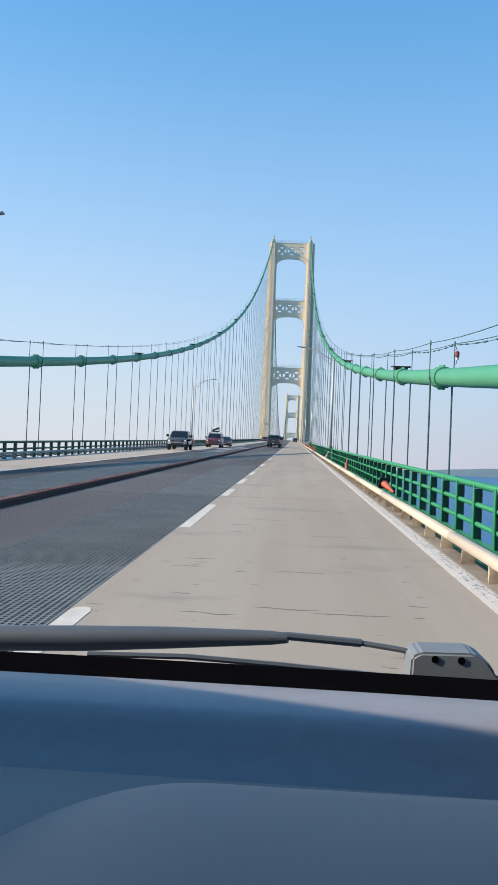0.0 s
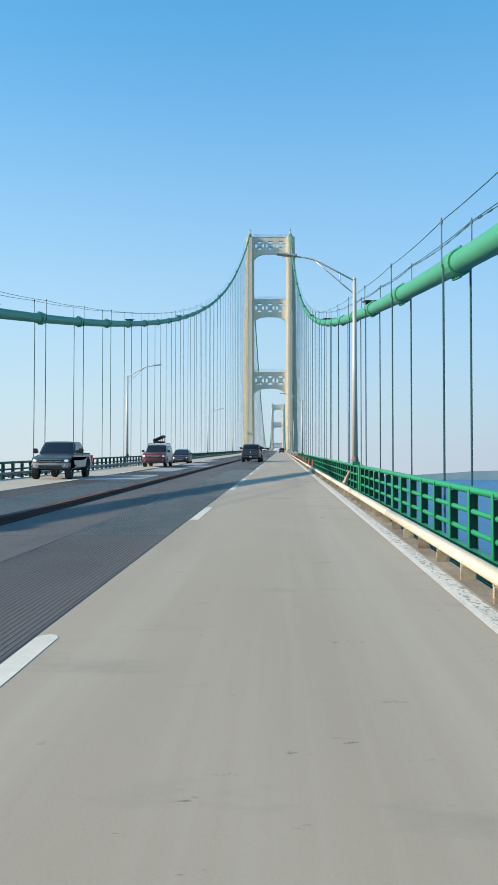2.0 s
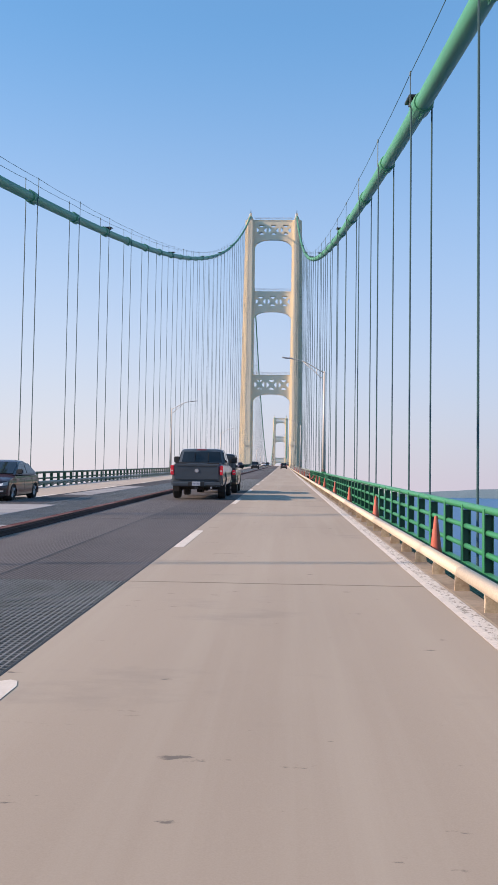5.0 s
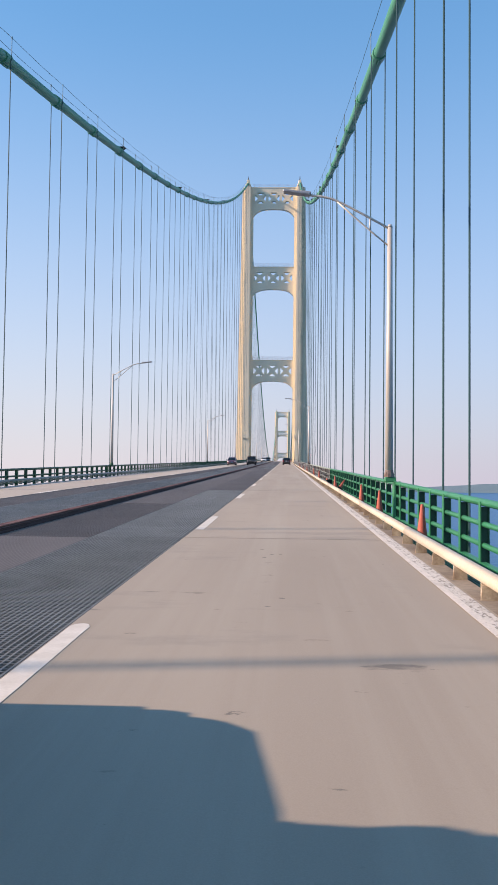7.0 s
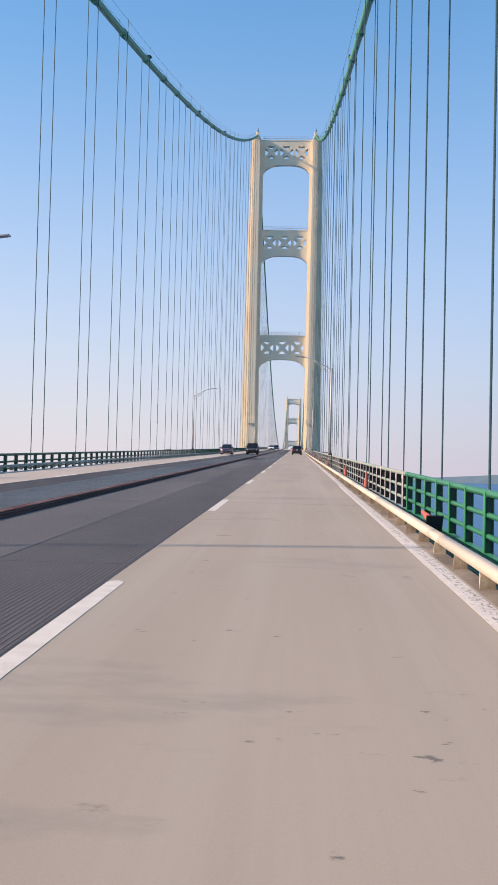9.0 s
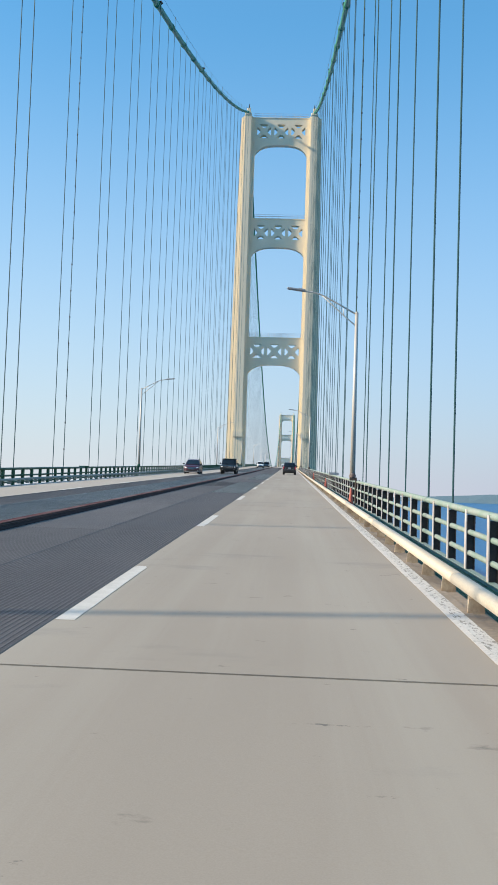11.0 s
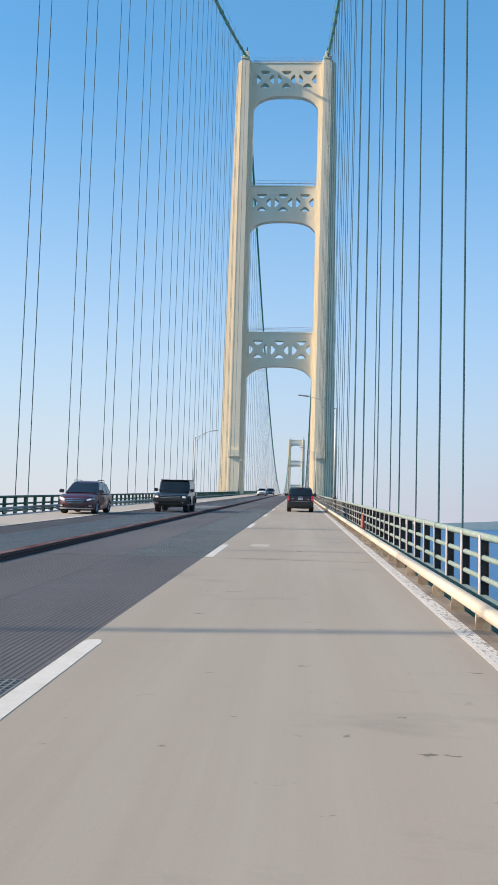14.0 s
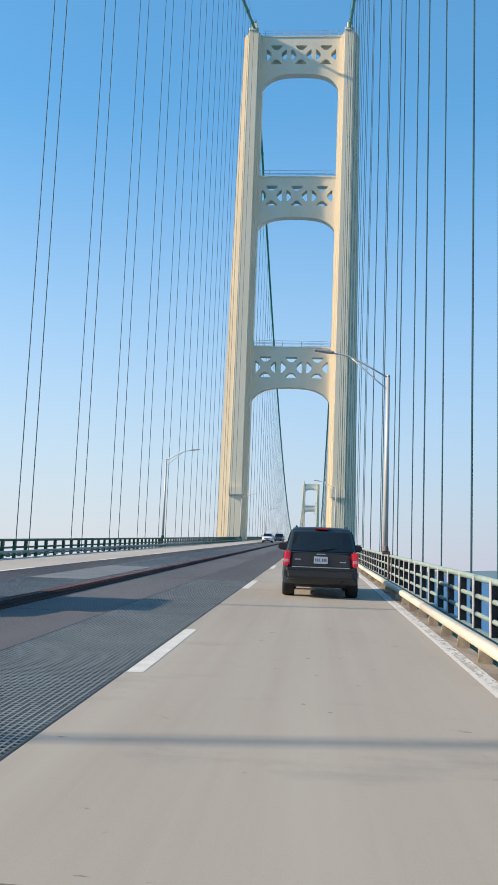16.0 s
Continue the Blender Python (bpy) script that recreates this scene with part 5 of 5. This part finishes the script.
def pickup(label, m, color, bumper, L=5.8, W=2.02, H=1.94, belt=1.36, lights=False, on=False):
    car = vehicle("pickup_truck", label, "pickup truck", m, L, W, H, belt, belt - 0.02, 0.52, (1.3, 4.85), 0.41, (1.95, 2.1, 3.5, 4.2), color, tumble=0.8, posts=2, lights_on=on, bumper=bumper, rim=DARK_RIM)
    zb = belt - 0.02
    tail_lights(car, W / 2 * 0.86, W / 2 * 0.975, zb - 0.42, zb - 0.06)
    bm = bmesh.new()
    v = box(bm, -W / 2 * 0.83, W / 2 * 0.83, -0.02, 0.05, 0.74, zb)
    for p in v:
        if p.co.z > 1:
            p.co.y -= 0.02
    rounded(bm, 0.025, 3)
    gate = part("tailgate", bm, color, car, smooth="angle")
    bm = bmesh.new()
    box(bm, -0.75, 0.75, -0.05, -0.03, zb - 0.1, zb - 0.08)
    part("gate_step", bm, PLASTIC, gate)
    bm = bmesh.new()
    tube(bm, [(0, -0.045, zb - 0.26), (0, -0.02, zb - 0.26)], 0.075, 16)
    part("badge", bm, CHROME, gate)
    bm = bmesh.new()
    box(bm, -W / 2 * 0.93, W / 2 * 0.93, -0.16, 0.08, 0.5, 0.68)
    rounded(bm, 0.05, 3)
    step = part("rear_bumper", bm, color, car, smooth="angle")
    bm = bmesh.new()
    box(bm, -0.3, 0.3, -0.17, -0.1, 0.51, 0.66)
    part("plate_recess", bm, PLASTIC, step)
    plate_on(car, -0.175, 0.52)
    bm = bmesh.new()
    box(bm, -W / 2 * 0.82, W / 2 * 0.82, 0.1, 1.9, belt - 0.02, belt + 0.03)
    part("bed_cover", bm, PLASTIC, car)
    bm = bmesh.new()
    box(bm, -0.05, 0.05, -0.24, 0.3, 0.4, 0.48)
    tube(bm, [(-0.25, 0.35, 0.5), (0.25, 0.35, 0.5)], 0.13, 10)
    part("tow_hitch", bm, PLASTIC, car)
    bm = bmesh.new()
    tube(bm, [(-0.95, 1.3, 0.41), (0.95, 1.3, 0.41)], 0.07, 8)
    tube(bm, [(-0.1, 1.3, 0.4), (0.1, 1.3, 0.4)], 0.16, 10)
    part("rear_axle", bm, PLASTIC, car)
    bm = bmesh.new()
    tube(bm, [(0.55, -0.02, 0.45), (0.55, 0.5, 0.45)], 0.045, 8)
    part("exhaust", bm, CHROME, car)
    bm = bmesh.new()
    box(bm, -0.2, 0.2, 2.04, 2.1, H - 0.06, H - 0.025)
    part("high_brake_light", bm, HIGH_BRAKE, car)
    bm = bmesh.new()
    box(bm, -0.28, -0.26, 1.93, 2.02, belt + 0.08, H - 0.16)
    box(bm, 0.26, 0.28, 1.93, 2.02, belt + 0.08, H - 0.16)
    part("slider_frame", bm, PLASTIC, car)
    for s in (-1, 1):
        bm = bmesh.new()
        box(bm, s * W / 2 * 0.85 - 0.12, s * W / 2 * 0.85 + 0.12, 0.78, 0.8, 0.28, 0.55)
        part("mud_flap", bm, RUBBER, car)
        bm = bmesh.new()
        box(bm, s * (W / 2 + 0.2) - 0.11, s * (W / 2 + 0.2) + 0.11, 3.7, 3.85, belt + 0.02, belt + 0.27)
        rounded(bm, 0.03, 2)
        part("tow_mirror", bm, PLASTIC, car)
    return car


pickup("dark slate blue pickup truck seen from its tailgate", placed(2.42, 92.0), SLATE, CHROME)
pickup("dark grey oncoming pickup truck with bright headlights", placed(-5.4, 45.8, False), GREY_CAR, SILVER, L=5.3, W=1.9, H=1.84, belt=1.22, on=True)

# boxy off-roader with a spare wheel on its back
jeep = vehicle("off_roader", "black boxy off-roader with a spare wheel on the tailgate", "car", placed(2.6, 99.6), 4.2, 1.86, 1.82, 1.12, 1.12, 0.4, (0.8, 3.3), 0.39, (0.05, 0.12, 2.4, 2.7), BLACK_CAR, tumble=0.86, posts=3, rim=DARK_RIM)
tail_lights(jeep, 0.72, 0.86, 0.85, 1.05)
bm = bmesh.new()
n = 24
for a, b, y0, y1 in ((0.23, 0.37, -0.26, -0.04),):
    r0 = [bm.verts.new((-0.1 + b * math.cos(2 * math.pi * i / n), y0, 1.05 + b * math.sin(2 * math.pi * i / n))) for i in range(n)]
    r1 = [bm.verts.new((-0.1 + b * math.cos(2 * math.pi * i / n), y1, 1.05 + b * math.sin(2 * math.pi * i / n))) for i in range(n)]
    r2 = [bm.verts.new((-0.1 + a * math.cos(2 * math.pi * i / n), y0, 1.05 + a * math.sin(2 * math.pi * i / n))) for i in range(n)]
    for i in range(n):
        j = (i + 1) % n
        bm.faces.new((r0[i], r0[j], r1[j], r1[i]))
        bm.faces.new((r0[i], r2[i], r2[j], r0[j]))
    bm.faces.new(r1)
spare = part("spare_wheel", bm, TYRE, jeep)
bm = bmesh.new()
tube(bm, [(-0.1, -0.2, 1.05), (-0.1, -0.23, 1.05)], 0.24, 18)
part("rim", bm, RIM, spare)
bm = bmesh.new()
box(bm, -0.92, 0.92, -0.16, 0.05, 0.5, 0.68)
rounded(bm, 0.03, 2)
part("rear_bumper", bm, PLASTIC, jeep)

# oncoming full-size SUV with a roof box standing open
big = vehicle("large_suv", "oncoming silver suv with maroon front and open roof box", "car", placed(-4.75, 75.6, False), 5.3, 1.98, 1.88, 1.18, 1.2, 0.38, (1.1, 4.4), 0.4, (0.1, 0.35, 3.3, 4.05), MAROON, side_color=SILVER, posts=4, lights_on=True, bumper=MAROON)
for s in (-1, 1):
    bm = bmesh.new()
    tube(bm, [(s * 0.72, 0.7, 1.86), (s * 0.72, 0.8, 1.94), (s * 0.72, 3.1, 1.94), (s * 0.72, 3.2, 1.86)], 0.025, 6)
    part("roof_rail", bm, PLASTIC, big)
bm = bmesh.new()
box(bm, -0.45, 0.45, 1.0, 3.0, 1.96, 2.14)
rounded(bm, 0.08, 2)
lower = part("roof_box", bm, PLASTIC, big, "black roof box with its lid raised")
bm = bmesh.new()
v = box(bm, -0.46, 0.46, 0.0, 2.05, 0.0, 0.16)
for p in v:
    if p.co.y < 0.5 and p.co.z > 0.1:
        p.co.z += 0.08
rounded(bm, 0.06, 2)
part("lid", bm, PLASTIC, lower, m=pose(-0.02, 0.85, 2.3, 0, 24, 0))
bm = bmesh.new()
for s in (-1, 1):
    tube(bm, [(s * 0.38, 1.3, 2.08), (s * 0.38, 1.3, 2.35 - s * 0.17)], 0.03, 5)
    tube(bm, [(s * 0.38, 2.6, 2.08), (s * 0.38, 2.6, 2.35 - s * 0.17)], 0.03, 5)
part("strut", bm, PLASTIC, lower)

sedan = vehicle("sedan", "oncoming dark plum sedan with headlights on", "car", placed(-4.8, 93.7, False), 4.6, 1.8, 1.45, 0.92, 0.86, 0.2, (0.95, 3.65), 0.32, (0.4, 1.35, 2.35, 3.4), PLUM, tumble=0.7, posts=2, lights_on=True, bumper=PLUM, sleek=True)
cross = vehicle("crossover", "oncoming wine red crossover with roof rails, lights on", "car", placed(-5.2, 279.5, False), 4.5, 1.82, 1.64, 1.0, 1.0, 0.24, (0.9, 3.55), 0.35, (0.2, 0.75, 2.4, 3.45), WINE, tumble=0.7, posts=3, lights_on=True, bumper=WINE, sleek=True)
for s in (-1, 1):
    bm = bmesh.new()
    tube(bm, [(s * 0.6, 0.9, 1.62), (s * 0.6, 1.0, 1.68), (s * 0.6, 2.3, 1.68), (s * 0.6, 2.4, 1.62)], 0.02, 6)
    part("roof_rail", bm, PLASTIC, cross)
block = vehicle("off_roader", "oncoming black square off-roader on the grating lane", "car", placed(-1.5, 286.1, False), 4.4, 1.92, 1.84, 1.16, 1.18, 0.4, (0.85, 3.5), 0.43, (0.06, 0.14, 2.7, 3.0), BLACK_CAR, tumble=0.88, posts=3, rim=DARK_RIM, lights_on=True)
for s in (-1, 1):
    for y0, y1 in ((0.3, 1.4), (2.95, 4.05)):
        bm = bmesh.new()
        mid, reach = (y0 + y1) / 2, (y1 - y0) / 2
        carve(bm, [(y0, 0.5), (y0 + 0.1, 0.82), (y0 + 0.28, 0.93), (y1 - 0.28, 0.93), (y1 - 0.1, 0.82), (y1, 0.5), (y1 - 0.08, 0.5), (mid + reach * 0.6, 0.78), (mid, 0.86), (mid - reach * 0.6, 0.78), (y0 + 0.08, 0.5)], 0.07, lambda y, z: 1.0)
        part("wheel_flare", bm, PLASTIC, block, m=pose(s * 0.95, 0, 0))
bm = bmesh.new()
box(bm, -0.95, 0.95, 4.38, 4.56, 0.6, 0.82)
rounded(bm, 0.04, 2)
part("steel_bumper", bm, PLASTIC, block)
bm = bmesh.new()
box(bm, -0.84, 0.84, 0.1, 2.75, 1.82, 1.87)
rounded(bm, 0.025, 2)
part("hard_top", bm, PLASTIC, block)
for y in (0.85, 3.5):
    bm = bmesh.new()
    tube(bm, [(-0.85, y, 0.43), (0.85, y, 0.43)], 0.07, 8)
    tube(bm, [(0.12, y, 0.4), (0.38, y, 0.4)], 0.15, 10)
    part("axle", bm, PLASTIC, block)
for s in (-1, 1):
    bm = bmesh.new()
    tube(bm, [(s * 0.5, 2.95, 1.22), (s * 0.12, 2.93, 1.32)], 0.012, 6)
    part("wiper", bm, PLASTIC, block)
    bm = bmesh.new()
    box(bm, s * 0.93 - 0.05, s * 0.93 + 0.05, 1.35, 3.0, 0.44, 0.52)
    rounded(bm, 0.02, 1)
    part("side_step", bm, PLASTIC, block)
for x, y, lab in ((-2.4, 428, "far white oncoming suv with headlights on"), (-1.3, 452, "far dark oncoming suv with headlights on")):
    vehicle("suv", lab, "car", placed(x, y, False), 4.7, 1.86, 1.7, 1.05, 1.02, 0.3, (0.9, 3.7), 0.35, (0.15, 0.5, 3.0, 3.6), WHITE_CAR if "white" in lab else GREY_CAR, tumble=0.82, posts=3, lights_on=True, sleek=True)


# ---- the car that carries the view, standing at the start ----
DASH = mat("dash_plastic", (0.4, 0.3, 0.28), 0.45, other=(0.35, 0.26, 0.245), scale=3, amount=0.4, bump=0.08, bump_scale=900, grain=0.06)
# bluish sky glare on the dash top, put into a base colour
DASH_SHEEN = mat("dash_sheen", (0.27, 0.27, 0.3), 0.4, other=(0.24, 0.238, 0.265), scale=3, amount=0.4, grain=0.05)
FRIT = mat("black_glass_edge", (0.004, 0.004, 0.005), 1.0, spec=0.0)
WIPER = mat("wiper_black", (0.1, 0.122, 0.145), 0.5, grain=0.05)
COWL = mat("wiper_cap_grey", (0.2, 0.235, 0.265), 0.7, grain=0.05)
VAN = paint("paint_grey_blue", (0.1, 0.12, 0.15))
own = empty("minivan", pose(5.551, -41.571, deck(-41.571)), label="grey minivan with open windscreen, its dark dashboard and wipers facing ahead", category="car")
UP = EYE
OFF = -0.36
bm = bmesh.new()
carve(bm, [(-2.9, 0.3), (-2.2, 0.3)] + arc(-1.75, 0.3, 0.42)[1:-1] + [(-1.3, 0.3), (0.95, 0.3)] + arc(1.4, 0.3, 0.42)[1:-1] + [(1.85, 0.3), (2.25, 0.32), (2.36, 0.5), (2.3, 0.72), (1.95, 0.86), (1.46, 0.97), (0.6, 0.98), (-2.9, 0.98), (-3.0, 0.7)], 0.93, lambda y, z: 0.9 if y > 2.1 else 1.0)
rounded(bm, 0.04, 2)
part("body", bm, VAN, own, m=pose(OFF, 0, 0))
for s in (-1, 1):
    for y in (-1.75, 1.4):
        w = wheel_on(own, s * 0.9 + OFF, y, 0.34, 0.22, RIM)
    bm = bmesh.new()
    tube(bm, [(s * 0.86, 1.38, 0.96), (s * 0.76, 0.7, 1.72)], [0.09, 0.06], 8)
    part("pillar", bm, VAN, own, m=pose(OFF, 0, 0))
    for y in (-0.6, -2.7):
        bm = bmesh.new()
        tube(bm, [(s * 0.86, y, 0.95), (s * 0.74, y - 0.1, 1.74)], 0.05, 6)
        part("pillar", bm, VAN, own, m=pose(OFF, 0, 0))
bm = bmesh.new()
box(bm, -0.79, 0.79, -2.85, 0.6, 1.7, 1.78)
rounded(bm, 0.025, 2)
part("roof", bm, VAN, own, m=pose(OFF, 0, 0))


def across(name, outline, x0, x1, material, label="", bow=0.0, parent=None):
    """A moulding that runs across the car; outline is in distance ahead and height against the eye."""
    bm = bmesh.new()
    n = 24
    rows = []
    for i in range(n + 1):
        x = x0 + (x1 - x0) * i / n
        c = (x - OFF) / 0.8
        rows.append([bm.verts.new((x, y - bow * c * c, UP + z)) for y, z in outline])
    for r0, r1 in zip(rows, rows[1:]):
        for k in range(len(outline)):
            j = (k + 1) % len(outline)
            bm.faces.new((r0[k], r0[j], r1[j], r1[k]))
    bm.faces.new(rows[0])
    bm.faces.new(rows[-1][::-1])
    return part(name, bm, material, parent or own, label, smooth="angle")


dashboard = across("dashboard", [(1.13, -0.4), (1.13, -0.296), (1.12, -0.289), (1.06, -0.286), (1.0, -0.287), (0.985, -0.29), (0.972, -0.295), (0.94, -0.315), (0.9, -0.326), (0.86, -0.33), (0.79, -0.335), (0.7, -0.345), (0.5, -0.45), (0.5, -0.6)], OFF - 0.8, OFF + 0.8, DASH, "dark grey blue moulded dashboard top", 0.02)
# added strip that stands for the sky's reflection on the dash top
across("sheen_strip", [(1.128, -0.31), (1.128, -0.291), (1.115, -0.285), (1.06, -0.282), (1.0, -0.283), (0.984, -0.286), (0.966, -0.2945), (0.945, -0.308), (0.92, -0.3185), (0.9, -0.325), (0.88, -0.333)], OFF - 0.79, OFF + 0.79, DASH_SHEEN, "blue grey strip along the windscreen with sky sheen in its colour", 0.02, dashboard)
bm = bmesh.new()
rows = []
section = [(0.785, -0.46), (0.785, -0.31), (0.779, -0.292), (0.765, -0.282), (0.74, -0.278), (0.66, -0.272), (0.55, -0.263), (0.44, -0.258), (0.4, -0.275), (0.4, -0.46)]
for i in range(31):
    x = -0.32 + 0.76 * i / 30
    t = max(0.0, (-0.06 - x) / 0.15)
    rows.append([bm.verts.new((x, y - 0.02 * t * t, UP + max(-0.46, z - 0.034 * t * t))) for y, z in section])
for r0, r1 in zip(rows, rows[1:]):
    for k in range(len(section)):
        j = (k + 1) % len(section)
        bm.faces.new((r0[k], r0[j], r1[j], r1[k]))
bm.faces.new(rows[0])
bm.faces.new(rows[-1][::-1])
part("airbag_panel", bm, DASH, dashboard, "rounded passenger side dash panel", smooth="angle")
across("windscreen_edge", [(1.25, -0.291), (1.26, -0.31), (1.16, -0.335), (1.14, -0.325), (1.15, -0.305)], OFF - 0.8, OFF + 0.8, FRIT, "black lower edge of the windscreen", 0.02)
bm = bmesh.new()
tube(bm, [(-0.52, 1.39, UP - 0.306), (-0.318, 1.39, UP - 0.296), (-0.183, 1.39, UP - 0.288), (-0.024, 1.385, UP - 0.279), (0.003, 1.38, UP - 0.277)], [0.02, 0.02, 0.017, 0.011, 0.008], 14)
wiper = part("wiper", bm, WIPER, own, "black wiper blade and arm", smooth="angle")
bm = bmesh.new()
tube(bm, [(-0.024, 1.38, UP - 0.277), (0.003, 1.38, UP - 0.274), (0.117, 1.38, UP - 0.279)], 0.0065, 8)
tube(bm, [(0.117, 1.38, UP - 0.279), (0.17, 1.37, UP - 0.283), (0.222, 1.36, UP - 0.29)], 0.0045, 8)
part("wiper_arm", bm, WIPER, wiper, smooth="angle")
bm = bmesh.new()
tube(bm, [(-0.3, 1.33, UP - 0.307), (-0.149, 1.33, UP - 0.303), (-0.004, 1.33, UP - 0.308), (0.2, 1.33, UP - 0.319)], 0.0045, 6)
part("lower_arm", bm, WIPER, wiper)
bm = bmesh.new()
outline = [(0.182, -0.33), (0.184, -0.28), (0.197, -0.272), (0.274, -0.27), (0.294, -0.28), (0.306, -0.297), (0.312, -0.315), (0.36, -0.33)]
front = [bm.verts.new((x, 1.3, UP + z)) for x, z in outline]
back = [bm.verts.new((x, 1.38, UP + z)) for x, z in outline]
bm.faces.new(front)
bm.faces.new(back[::-1])
for k in range(len(outline)):
    j = (k + 1) % len(outline)
    bm.faces.new((front[k], front[j], back[j], back[k]))
rounded(bm, 0.004, 3)
cap = part("wiper_cap", bm, COWL, own, "grey plastic wiper pivot cover")
for x in (0.218, 0.256):
    bm = bmesh.new()
    tube(bm, [(x, 1.2985, UP - 0.281), (x, 1.305, UP - 0.281)], 0.0055, 10)
    part("screw", bm, FRIT, cap)
for s in (-1, 1):
    for y0, y1, y2, y3 in ((0.55, 1.25, 0.45, -0.5), (-0.55, -2.6, -0.65, -2.65)):
        bm = bmesh.new()
        lo, hi = (s * 0.85 + OFF), (s * 0.745 + OFF)
        if y0 > 0:
            ps = [(lo, -0.52, 0.97), (lo, 1.34, 0.99), (hi, 0.68, 1.71), (hi, -0.6, 1.71)]
        else:
            ps = [(lo, -2.6, 0.97), (lo, -0.62, 0.97), (hi, -0.68, 1.71), (hi, -2.7, 1.71)]
        a = [bm.verts.new(p) for p in ps]
        b = [bm.verts.new((p[0] + s * 0.006, p[1], p[2])) for p in ps]
        bm.faces.new(a)
        bm.faces.new(b[::-1])
        for k in range(4):
            j = (k + 1) % 4
            bm.faces.new((a[k], a[j], b[j], b[k]))
        part("side_window", bm, GLASS, own, "dark tinted side window")
